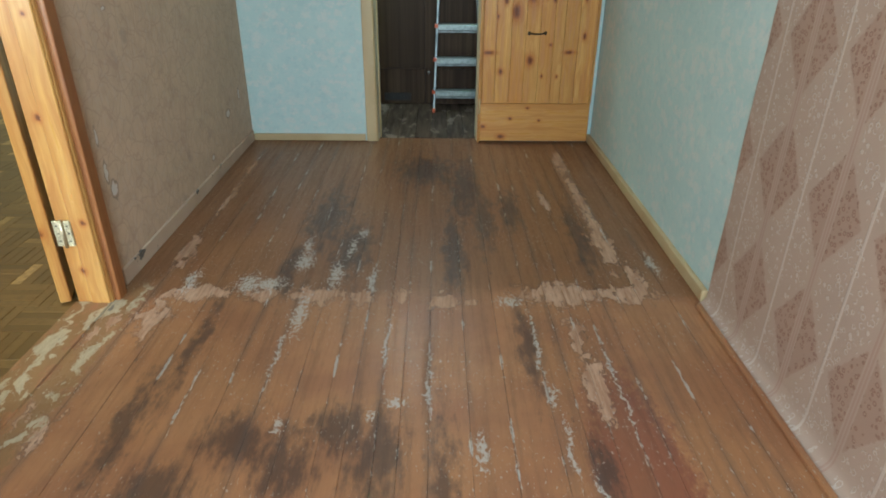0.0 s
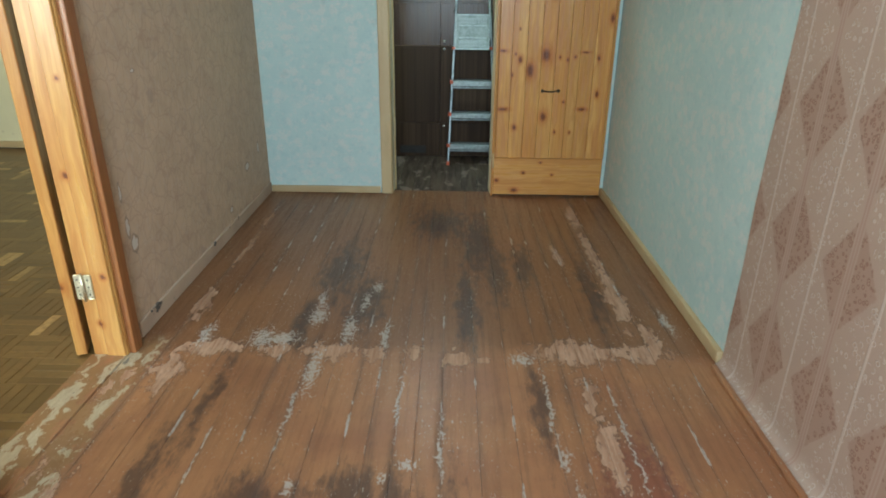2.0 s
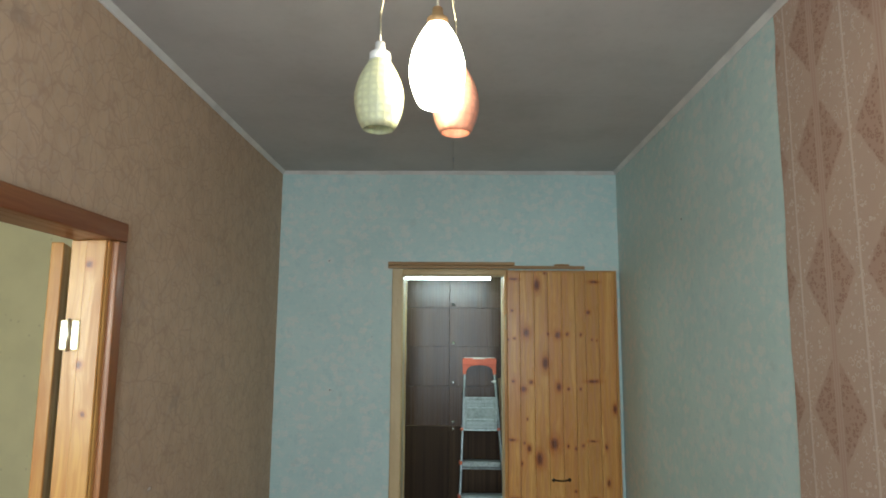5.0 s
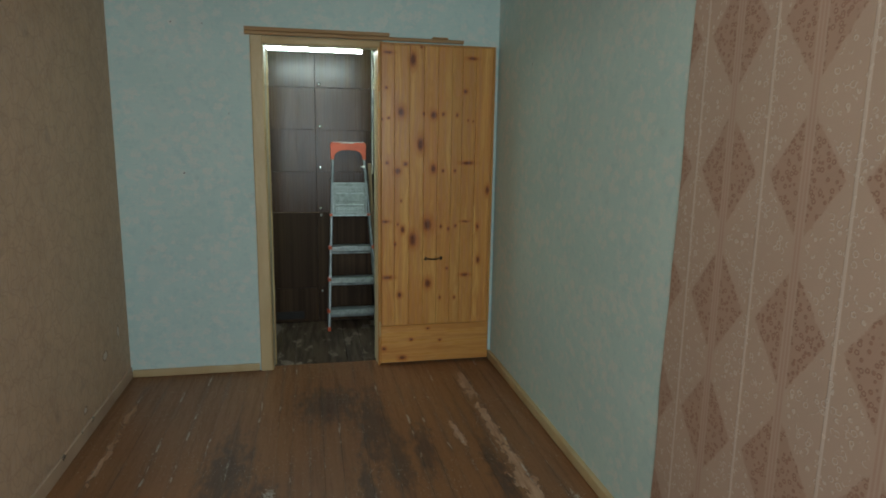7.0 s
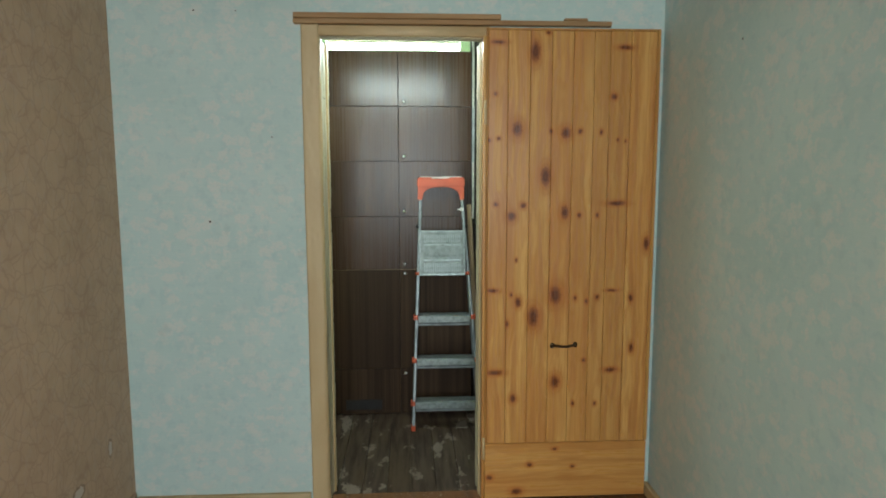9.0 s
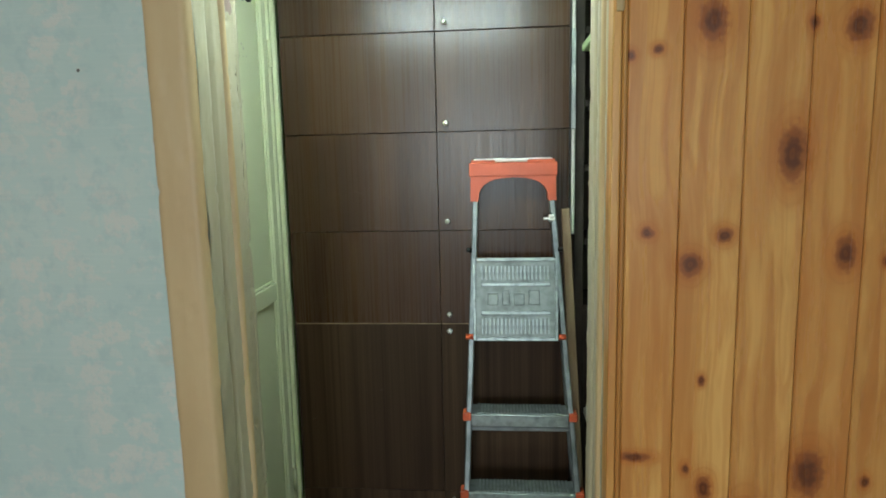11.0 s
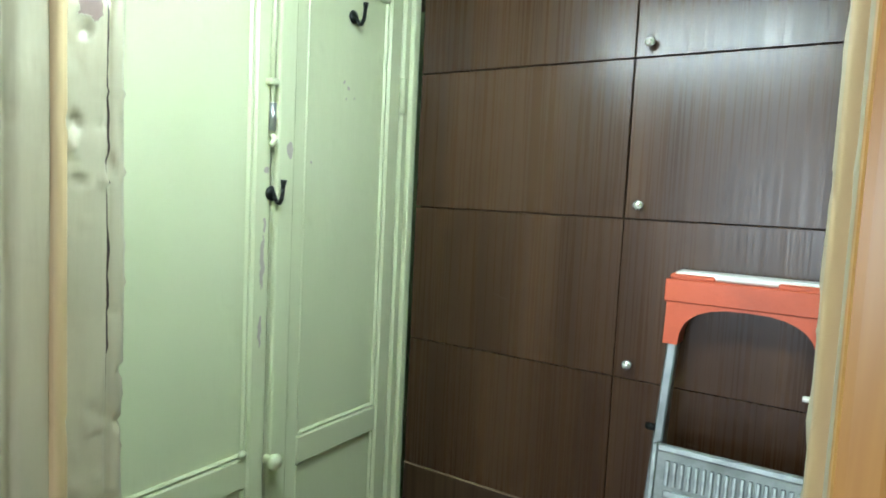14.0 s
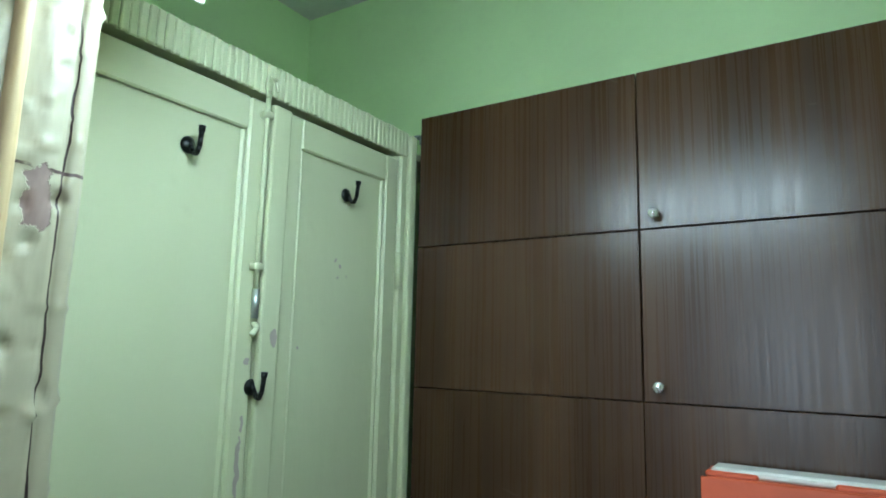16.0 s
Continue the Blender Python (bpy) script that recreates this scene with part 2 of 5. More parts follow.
def tan_paper():
    k = Mat("tan crackle wallpaper", 0.75)
    p = k.pos()
    w = k.warp(p, 7, 0.10)
    vein = k.math("MINIMUM", k.voronoi(w, 9, "DISTANCE_TO_EDGE"), k.voronoi(k.scaled(w, (1, 1, .7), (3, 1, 2)), 17, "DISTANCE_TO_EDGE"))
    line = k.step(vein, 0.05, 0.0)
    c = k.mix(k.step(k.noise(p, 12, 5), 0.35, 0.7), (0.56, 0.405, 0.275), (0.49, 0.35, 0.235))
    c = k.mix(k.math("MULTIPLY", line, 0.36), c, (0.34, 0.22, 0.155))
    c = k.mix(k.math("MULTIPLY", k.step(k.noise(k.scaled(p, (1, 1, .8), (5, 0, 0)), 34, 4), .52, .62), 0.3), c, (0.53, 0.42, 0.33))
    tear = None
    for ty, tz, ry, rz in ((2.47, 0.46, .012, .035), (2.50, 0.38, .022, .03), (2.46, .60, .008, .03), (2.72, 1.02, .012, .008), (3.95, .30, .03, .02), (3.6, .14, .02, .014), (4.2, .36, .012, .03)):
        d = k.distance(k.warp(p, 40, .03), (0, ty, tz), (0, 1 / ry, 1 / rz))
        tear = d if tear is None else k.math("MINIMUM", tear, d)
    c = k.mix(k.step(tear, 1.05, 0.9), c, (0.62, 0.56, 0.50))
    c = k.mix(k.math("MULTIPLY", k.step(k.math("ABSOLUTE", k.math("SUBTRACT", tear, 1.25)), .2, .1), .5), c, (0.12, 0.10, 0.09))
    stain = k.math("MULTIPLY", k.step(k.noise(p, 5, 5), 0.62, 0.72), 0.35)
    c = k.mix(stain, c, (0.26, 0.21, 0.17))
    return k.done(c, 0.72, k.math("ADD", line, k.noise(p, 60, 3)), 0.0006, 0.5)


def blue_paper():
    k = Mat("turquoise flowered wallpaper", 0.7)
    p = k.pos()
    w = k.warp(k.scaled(p, (1, 1, 1.25)), 40, 0.075)
    d = k.voronoi(w, 14, "F1")
    d2 = k.voronoi(k.scaled(w, (1, 1, 1), (2.3, 1.1, .4)), 23, "F1")
    mask = k.noise(p, 4.5, 2)
    flower = k.math("MULTIPLY", k.step(d, 0.52, 0.34), k.step(mask, 0.36, 0.50))
    flower = k.math("MAXIMUM", flower, k.math("MULTIPLY", k.step(d2, 0.42, 0.22), 0.55))
    c = k.mix(k.step(k.noise(p, 2.2, 4), 0.3, 0.7), (0.505, 0.645, 0.615), (0.565, 0.69, 0.652))
    flower = k.math("MULTIPLY", flower, k.step(k.noise(p, 95, 5, 0.7), 0.30, 0.52))
    c = k.mix(k.math("MULTIPLY", flower, 0.55), c, (0.73, 0.705, 0.65))
    c = k.mix(k.math("MULTIPLY", k.step(k.noise(k.scaled(p, (1, 1, 1), (7, 2, 4)), 26, 6, 0.65), 0.50, 0.66), 0.45), c, (0.43, 0.585, 0.58))
    holes = None
    for hx, hy, hz, rad in ((-0.60, 4.402, 1.265, .005), (-0.63, 4.402, 2.13, .004), (-0.46, 4.402, 2.13, .003), (1.335, 3.2, 2.20, .006), (1.335, 3.75, 1.9, .004), (-0.33, 4.402, 1.62, .003)):
        dd = k.distance(p, (hx, hy, hz), (1 / rad, 1 / rad, 1 / rad))
        holes = dd if holes is None else k.math("MINIMUM", holes, dd)
    c = k.mix(k.step(holes, 1.2, 0.7), c, (0.08, 0.07, 0.06))
    fibre = k.noise(k.scaled(p, (9, 9, 220)), 1.0, 3)
    c = k.mix(k.math("MULTIPLY", k.step(fibre, 0.5, 0.7), 0.10), c, (0.78, 0.80, 0.76))
    c = k.mix(k.math("MULTIPLY", k.step(k.noise(p, 7, 5), 0.66, 0.74), 0.18), c, (0.33, 0.38, 0.36))
    return k.done(c, 0.68, k.math("ADD", fibre, flower), 0.0005, 0.4)


def pink_paper():
    k = Mat("pink diamond wallpaper", 0.7)
    p = k.pos()
    y, z = k.xyz(p)[1], k.xyz(p)[2]
    per, tall = 0.30, 0.392
    u = k.math("SUBTRACT", k.math("PINGPONG", k.math("ADD", y, 10 * per - 2.018), per / 2), 0.0)
    vz = k.math("PINGPONG", k.math("ADD", z, 5 * tall - 1.415), tall / 2)
    dia = k.math("ADD", k.math("DIVIDE", u, 0.125), k.math("DIVIDE", vz, 0.172))
    dia = k.math("ADD", dia, k.math("MULTIPLY", k.math("SUBTRACT", k.noise(p, 70, 2), 0.5), 0.16))
    inside = k.math("MULTIPLY", k.step(dia, 1.02, 0.96), k.step(u, 0.014, 0.018))
    flat = k.scaled(p, (0, 1, 1))
    dot = k.step(k.math("ABSOLUTE", k.math("SUBTRACT", k.voronoi(flat, 62, "F1", jitter=.7), 0.33)), 0.16, 0.06)
    curl = k.step(k.math("ABSOLUTE", k.math("SUBTRACT", k.voronoi(k.warp(flat, 30, .012), 46, "F1", jitter=.8), 0.36)), 0.10, 0.04)
    curl = k.math("MULTIPLY", curl, k.step(k.noise(flat, 40, 2), .42, .55))
    c = k.mix(k.noise(p, 5, 4), (0.42, 0.302, 0.228), (0.47, 0.342, 0.262))
    field = k.math("MULTIPLY", k.step(dia, 1.05, 1.12), k.step(u, 0.02, 0.03))
    c = k.mix(k.math("MULTIPLY", k.math("MULTIPLY", curl, field), 0.55), c, (0.62, 0.54, 0.47))
    c = k.mix(k.math("MULTIPLY", inside, 0.55), c, (0.345, 0.205, 0.145))
    c = k.mix(k.math("MULTIPLY", k.math("MULTIPLY", inside, dot), 0.62), c, (0.25, 0.12, 0.075))
    twin = k.step(k.math("ABSOLUTE", k.math("SUBTRACT", u, 0.006)), 0.0045, 0.002)
    c = k.mix(k.math("MULTIPLY", twin, 0.6), c, (0.38, 0.225, 0.17))
    pale = k.step(k.math("SUBTRACT", per / 2, u), 0.007, 0.003)
    c = k.mix(k.math("MULTIPLY", pale, 0.6), c, (0.62, 0.53, 0.46))
    h = k.math("ADD", k.math("MULTIPLY", curl, field), k.math("MULTIPLY", inside, dot))
    h = k.math("ADD", h, k.math("ADD", pale, k.math("MULTIPLY", k.noise(p, 220, 2), 0.4)))
    return k.done(c, 0.6, h, 0.0012, 0.6)


def cream_paper():
    k = Mat("cream dotted wallpaper", 0.75)
    p = k.pos()
    sp = k.step(k.voronoi(p, 9, "F1"), 0.12, 0.08)
    c = k.mix(k.step(k.noise(p, 3, 4), .3, .7), (0.74, 0.69, 0.46), (0.68, 0.63, 0.42))
    c = k.mix(k.math("MULTIPLY", sp, 0.45), c, (0.50, 0.44, 0.30))
    return k.done(c, 0.75, k.noise(p, 80, 3), 0.0006, 0.4)


def pine(name, light, dark, along, knots=(), rough=0.35, vary=0.5):
    """Lacquered pine; along: the axis of the grain (0, 1, 2); knots: (x, z, half width, half height)."""
    k = Mat(name, rough)
    p = k.pos()
    r = k.rand()
    s = [34, 34, 34]
    s[along] = 1.3
    off = k.node("ShaderNodeCombineXYZ")
    for i in range(3):
        k.put(off.inputs[i], k.math("MULTIPLY", r, 7.0 + 3 * i))
    add = k.node("ShaderNodeVectorMath", operation="ADD")
    k.put(add.inputs[0], k.warp(p, 3.0, 0.05))
    k.put(add.inputs[1], off.outputs[0])
    q = add.outputs[0]
    ring, core = None, None
    if knots:
        kw = k.warp(k.warp(p, 26, 0.010), 90, 0.005)
        for x, z, rad, *tall in knots:
            d = k.distance(kw, (x, 0, z), (0.88 / rad, 0, 0.82 / (tall[0] if tall else rad)))
            ring = d if ring is None else k.math("MINIMUM", ring, d)
    g1 = k.noise(k.scaled(q, s), 1.0, 5, 0.6)
    s2 = [c * 3.4 for c in s]
    g2 = k.noise(k.scaled(q, s2), 1.0, 3)
    g0 = k.noise(k.scaled(q, [c * 0.22 if i != along else c * .5 for i, c in enumerate(s)]), 1.0, 3)
    c = k.mix(k.step(g1, 0.36, 0.66), light, dark)
    lines = k.math("SINE", k.math("MULTIPLY", k.noise(k.scaled(q, [9 if i != along else .30 for i in range(3)]), 1.0, 2), 95.0))
    c = k.mix(k.math("MULTIPLY", k.step(lines, 0.1, 0.95), 0.26), c, (dark[0] * .85, dark[1] * .66, dark[2] * .5))
    c = k.mix(k.math("MULTIPLY", k.step(g2, 0.5, 0.8), 0.35), c, tuple(a * 0.7 for a in dark))
    c = k.mix(k.math("MULTIPLY", k.step(g0, 0.45, 0.7), 0.35), c, (dark[0], dark[1] * 0.8, dark[2] * 0.6))
    c = k.mix(k.math("MULTIPLY", r, vary), c, tuple(a * 0.8 for a in dark))
    if knots:
        halo = k.math("MULTIPLY", k.step(ring, 2.3, 0.8), 0.62)
        c = k.mix(halo, c, (dark[0] * 0.85, dark[1] * 0.60, dark[2] * 0.45))
        rough_edge = k.math("ADD", ring, k.math("MULTIPLY", k.math("SUBTRACT", k.noise(p, 90, 4), .5), 0.7))
        c = k.mix(k.math("MULTIPLY", k.step(rough_edge, 1.08, 0.72), 0.80), c, (0.23, 0.070, 0.022))
        c = k.mix(k.math("MULTIPLY", k.step(rough_edge, 0.80, 0.25), 0.85), c, (0.085, 0.024, 0.011))
        rings = k.step(k.math("SINE", k.math("MULTIPLY", ring, 13.0)), 0.2, 0.9)
        c = k.mix(k.math("MULTIPLY", k.math("MULTIPLY", rings, k.step(ring, 2.4, 1.1)), 0.22), c, (dark[0] * 0.7, dark[1] * 0.5, dark[2] * 0.4))
    return k.done(c, k.step(g1, .3, .8, rough - .05, rough + .1), g1, 0.0006, 0.35)


def veneer(name, light, dark, rough, stripe=1.0, pores=0.16, gloss=0.33):
    k = Mat(name, rough)
    p = k.pos()
    r = k.rand()
    off = k.node("ShaderNodeCombineXYZ")
    k.put(off.inputs[0], k.math("MULTIPLY", r, 9.0))
    k.put(off.inputs[2], k.math("MULTIPLY", r, 5.0))
    add = k.node("ShaderNodeVectorMath", operation="ADD")
    k.put(add.inputs[0], p)
    k.put(add.inputs[1], off.outputs[0])
    q = add.outputs[0]
    g = k.noise(k.scaled(q, (15 * stripe, 15 * stripe, 0.30)), 1.0, 2, 0.45)
    f = k.noise(k.scaled(q, (210, 210, 1.6)), 1.0, 4)
    b = k.noise(k.scaled(q, (6, 6, 0.25)), 1.0, 3)
    c = k.mix(k.step(g, 0.22, 0.78), dark, light)
    c = k.mix(k.math("MULTIPLY", k.step(b, .42, .65), 0.5), c, tuple(a * .8 for a in dark))
    c = k.mix(k.math("MULTIPLY", k.step(f, .45, .75), pores * 1.4), c, tuple(a * .55 for a in dark))
    c = k.mix(k.math("MULTIPLY", k.step(f, .46, .25), pores), c, (light[0] * 1.3, light[1] * 1.25, light[2] * 1.15))
    scr = k.math("MULTIPLY", k.step(k.noise(k.scaled(k.warp(q, 3, .2), (8, 8, 60)), 1.0, 2), .76, .78), .2)
    c = k.mix(scr, c, (0.16, 0.13, 0.11))
    k.b.inputs["Specular IOR Level"].default_value = gloss
    return k.done(c, k.step(f, .2, .8, rough - .05, rough + .08), f, 0.00012, 0.25)


def old_paint(name, colour, stain, chip, rough=0.38, chips=0.66, lump=0.006, cracks=(), bares=()):
    """Many coats of gloss paint, lumpy, with chips."""
    k = Mat(name, rough)
    p = k.pos()
    big, mid = k.noise(k.scaled(p, (1, 1, .45)), 3.5, 2), k.noise(p, 22, 2)
    c = k.mix(k.step(big, 0.35, 0.7), colour, stain)
    ch = 0.0
    if chips < 1:
        ch = k.step(k.noise(k.warp(p, 30, .03), 9, 5, .6), chips, chips + .012)
        c = k.mix(ch, c, chip)
    for y0, gate in cracks:
        wob = k.xyz(k.warp(k.scaled(p, (0, 1, 1)), 14, 0.010))[1]
        cr = k.math("MULTIPLY", k.step(k.math("ABSOLUTE", k.math("SUBTRACT", wob, y0)), 0.0011, 0.0005), k.step(k.noise(k.scaled(p, (0, 0, 1), (0, 0, y0 * 50)), 2.6, 2), gate, gate + 0.04))
        cr = k.math("MULTIPLY", cr, k.step(k.xyz(p)[2], 1.30, 1.38))
        c = k.mix(cr, c, (0.03, 0.012, 0.012))
    if cracks:
        slit = k.math("MULTIPLY", k.step(k.math("ABSOLUTE", k.math("SUBTRACT", k.xyz(k.warp(p, 30, .012))[2], 1.786)), .0022, .0012), k.step(k.noise(p, 30, 3), .42, .5))
        c = k.mix(slit, c, (0.10, 0.06, 0.055))
        bare = k.step(k.math("ADD", k.distance(k.warp(p, 55, .02), (0, 4.522, 1.758), (0, 1 / .013, 1 / .030)), k.math("MULTIPLY", k.math("SUBTRACT", k.noise(p, 70, 6, .7), .5), 1.2)), 1.05, .97)
        c = k.mix(bare, c, (0.30, 0.215, 0.19))
        ch = bare
    if bares:
        spot = None
        for y0, z0, ry, rz in bares:
            d = k.distance(k.warp(p, 60, .012), (0, y0, z0), (0, 1 / ry, 1 / rz))
            spot = d if spot is None else k.math("MINIMUM", spot, d)
        ch = k.step(k.math("ADD", spot, k.math("MULTIPLY", k.math("SUBTRACT", k.noise(p, 80, 5, .7), .5), 1.4)), 1.04, .96)
        c = k.mix(ch, c, chip)
    drip = k.noise(k.scaled(p, (30, 30, 7)), 1.0, 3)
    blister = k.math("MULTIPLY", k.step(k.voronoi(p, 22), .40, .0), k.step(k.noise(p, 8, 2), .50, .64))
    h = k.math("SUBTRACT", k.math("ADD", k.math("ADD", k.math("MULTIPLY", big, .5), k.math("MULTIPLY", mid, .22)), k.math("ADD", k.math("MULTIPLY", blister, .3), k.math("MULTIPLY", drip, .35))), ch)
    return k.done(c, rough + .08, h, lump, 0.45)


FLOOR_EDGES = [-0.84, -0.725, -0.61, -0.49, -0.375, -0.26, -0.155, -0.05, 0.025, 0.11, 0.175, 0.26, 0.38, 0.50, 0.63, 0.71, 0.785, 0.86, 0.93, 1.0, 1.08, 1.2]
# knots of the plank door: x, z, half width, half height; by height, from the head down
KNOTS_HEAD = [(0.618, 2.007, 0.028, 0.008), (0.774, 1.97, 0.018, 0.04), (1.154, 1.989, 0.028, 0.008), (0.828, 2.045, 0.009, 0.006), (0.607, 1.796, 0.008, 0.008), (1.112, 1.787, 0.012, 0.012)]
KNOTS_HIGH = [(0.701, 1.651, 0.021, 0.029), (0.844, 1.643, 0.007, 0.009), (0.908, 1.636, 0.019, 0.021), (0.971, 1.643, 0.009, 0.01), (1.06, 1.64, 0.007, 0.01), (1.134, 1.607, 0.006, 0.007), (1.165, 1.602, 0.005, 0.006), (0.582, 1.605, 0.007, 0.008), (0.622, 1.613, 0.008, 0.007), (0.825, 1.453, 0.02, 0.04), (1.135, 1.338, 0.038, 0.009), (0.91, 1.3, 0.017, 0.025), (0.974, 1.287, 0.008, 0.009), (1.052, 1.286, 0.007, 0.009), (0.612, 1.336, 0.01, 0.009), (0.73, 1.33, 0.012, 0.011), (0.679, 1.283, 0.017, 0.018), (1.272, 1.163, 0.012, 0.026)]
KNOTS_LOW = [(0.875, 0.94, 0.026, 0.036), (0.78, 0.844, 0.022, 0.04), (0.712, 0.91, 0.013, 0.019), (0.684, 0.945, 0.006, 0.009), (0.667, 0.814, 0.008, 0.012), (0.6, 0.963, 0.024, 0.008), (0.964, 0.926, 0.007, 0.011), (1.014, 0.912, 0.007, 0.01), (1.06, 0.929, 0.008, 0.01), (1.125, 0.959, 0.024, 0.006), (1.21, 0.923, 0.009, 0.016), (0.702, 1.096, 0.005, 0.008), (1.22, 0.7, 0.01, 0.02)]
KNOTS_FOOT = [(0.613, 0.597, 0.034, 0.011), (0.694, 0.478, 0.013, 0.016), (0.881, 0.55, 0.02, 0.028), (0.963, 0.45, 0.007, 0.01), (1.061, 0.448, 0.007, 0.01), (1.13, 0.602, 0.028, 0.009), (1.008, 0.647, 0.008, 0.008)]
KNOTS = KNOTS_HEAD + KNOTS_HIGH + KNOTS_LOW + KNOTS_FOOT
KNOTS_RAIL = [(0.714, 0.047, 0.023, 0.013), (0.772, 0.171, 0.012, 0.009), (0.593, 0.115, 0.014, 0.01), (0.885, 0.242, 0.012, 0.007), (0.968, 0.159, 0.01, 0.007)]

M_FLOOR = floor_paint("worn brown floor paint", FLOOR_EDGES, (0.395, 0.190, 0.082), (0.315, 0.140, 0.064))
M_CLOSET_FLOOR = closet_floor_paint()
M_TAN, M_BLUE, M_PINK, M_CREAM = tan_paper(), blue_paper(), pink_paper(), cream_paper()
M_CEIL = grimy("grey ceiling paint", (0.50, 0.49, 0.47), 0.85, scale=2.0, amount=0.08, bump=0.001)
M_GREEN_WALL = grimy("green wall paint", (0.65, 0.83, 0.45), 0.5, scale=2.5, amount=0.05, bump=0.002)
M_WHITE = grimy("white paint", (0.72, 0.70, 0.66), 0.5, scale=5, amount=0.12)
M_BEIGE = old_paint("beige trim paint", (0.56, 0.43, 0.235), (0.48, 0.345, 0.175), (0.22, 0.12, 0.065), 0.40, 0.80, 0.006)
M_JAMB = old_paint("lumpy cream jamb paint", (0.45, 0.42, 0.295), (0.43, 0.375, 0.26), (0.36, 0.25, 0.17), 0.30, 1.2, 0.010, ((4.5425, 0.40), (4.446, 0.56)))
M_GREEN = old_paint("pale green gloss paint", (0.58, 0.60, 0.40), (0.545, 0.57, 0.365), (0.40, 0.34, 0.31), 0.30, 1.2, 0.0065, (), ((5.018, 1.640, .008, .016), (4.968, 1.43, .005, .05), (4.965, 1.30, .004, .03), (4.972, 1.50, .004, .012), (4.972, 1.60, .006, .006), (5.19, 1.80, .003, .003), (5.205, 1.79, .004, .004), (5.20, 1.765, .003, .003), (5.225, 1.772, .002, .003), (5.10, 1.625, .003, .003), (4.985, 0.80, .006, .03)))
M_SKIRT = old_paint("tan skirting paint", (0.50, 0.37, 0.26), (0.42, 0.30, 0.21), (0.10, 0.085, 0.07), 0.6, 0.64, 0.002)
M_PINE = pine("knotty pine", (0.70, 0.405, 0.125), (0.48, 0.21, 0.052), 2, KNOTS, 0.26, 0.42)
M_PINE_H = pine("knotty pine rail", (0.66, 0.36, 0.105), (0.50, 0.22, 0.052), 0, KNOTS_RAIL, 0.30, 0.25)
M_PINE_V = pine("amber pine trim", (0.60, 0.34, 0.095), (0.44, 0.20, 0.05), 2, [(-1.03, 1.52, .012), (-1.0, 1.36, .008), (-1.05, .72, .012), (-.99, .34, .010), (-1.02, 1.86, .012), (-1.0, 1.05, .007), (-1.15, .30, .012), (-1.17, 1.1, .01), (-1.04, .14, .011)], 0.32, 0.3)
M_PINE_EDGE = pine("brown pine casing", (0.33, 0.135, 0.042), (0.25, 0.095, 0.03), 2, (), 0.35, 0.3)
M_PINE_RED = pine("dark stained pine", (0.30, 0.12, 0.045), (0.22, 0.08, 0.03), 1, (), 0.4, 0.2)
M_BATTEN = pine("raw batten", (0.46, 0.30, 0.14), (0.36, 0.21, 0.09), 0, (), 0.6, 0.3)
M_STICK = pine("grey old batten", (0.30, 0.22, 0.13), (0.22, 0.15, 0.09), 2, (), 0.7, 0.3)
M_VENEER = veneer("dark wood veneer", (0.072, 0.036, 0.017), (0.038, 0.0175, 0.0085), 0.27)
M_VENEER_LOW = veneer("dark striped veneer", (0.070, 0.040, 0.021), (0.030, 0.016, 0.009), 0.50, 3.2, 0.30, 0.16)
M_SHELF = grimy("brown shelf board", (0.046, 0.035, 0.028), 0.65, scale=5)
M_SHELF.node_tree.nodes["Principled BSDF"].inputs["Specular IOR Level"].default_value = 0.25
M_ZINC = grimy("galvanised steel", (0.29, 0.32, 0.325), 0.45, 0.7, scale=16, amount=0.22)
M_ALU = grimy("dull aluminium", (0.50, 0.52, 0.53), 0.38, 0.85, scale=18, amount=0.18)
M_TREAD = grimy("stained tread metal", (0.27, 0.30, 0.29), 0.5, 0.55, scale=30, amount=0.2)
M_RIB = grimy("worn rib metal", (0.33, 0.37, 0.36), 0.38, 0.7, scale=40, amount=0.2)
M_CHROME = grimy("chrome", (0.92, 0.92, 0.90), 0.22, 0.75, scale=20, amount=0.05, bump=0.0001)
M_BRASS = grimy("brassed hinge steel", (0.72, 0.66, 0.48), 0.3, 0.9, scale=20, amount=0.1)
M_ORANGE = grimy("orange plastic", (0.54, 0.09, 0.03), 0.4, scale=9, amount=0.12)
M_IRON = grimy("black iron", (0.012, 0.014, 0.013), 0.32, 0.6, scale=20)
M_BRONZE = grimy("dark bronze", (0.10, 0.07, 0.04), 0.35, 0.9, scale=25)
M_CARD = grimy("brown cardboard", (0.40, 0.26, 0.14), 0.8, scale=4, amount=0.15)
M_CLOTH = grimy("dark green cloth", (0.01, 0.11, 0.085), 0.9, scale=8, amount=0.3)
M_YELLOW = grimy("yellow plastic film", (0.66, 0.52, 0.03), 0.25, scale=9, amount=0.2)
M_RED = grimy("red print", (0.55, 0.05, 0.03), 0.3, scale=9, amount=0.1)
M_RUBBER = grimy("black seal", (0.02, 0.02, 0.02), 0.7, scale=9)
M_BROWN_THING = grimy("dark brown pottery", (0.012, 0.007, 0.006), 0.7, scale=9)
M_BROWN_THING.node_tree.nodes["Principled BSDF"].inputs["Specular IOR Level"].default_value = 0.12


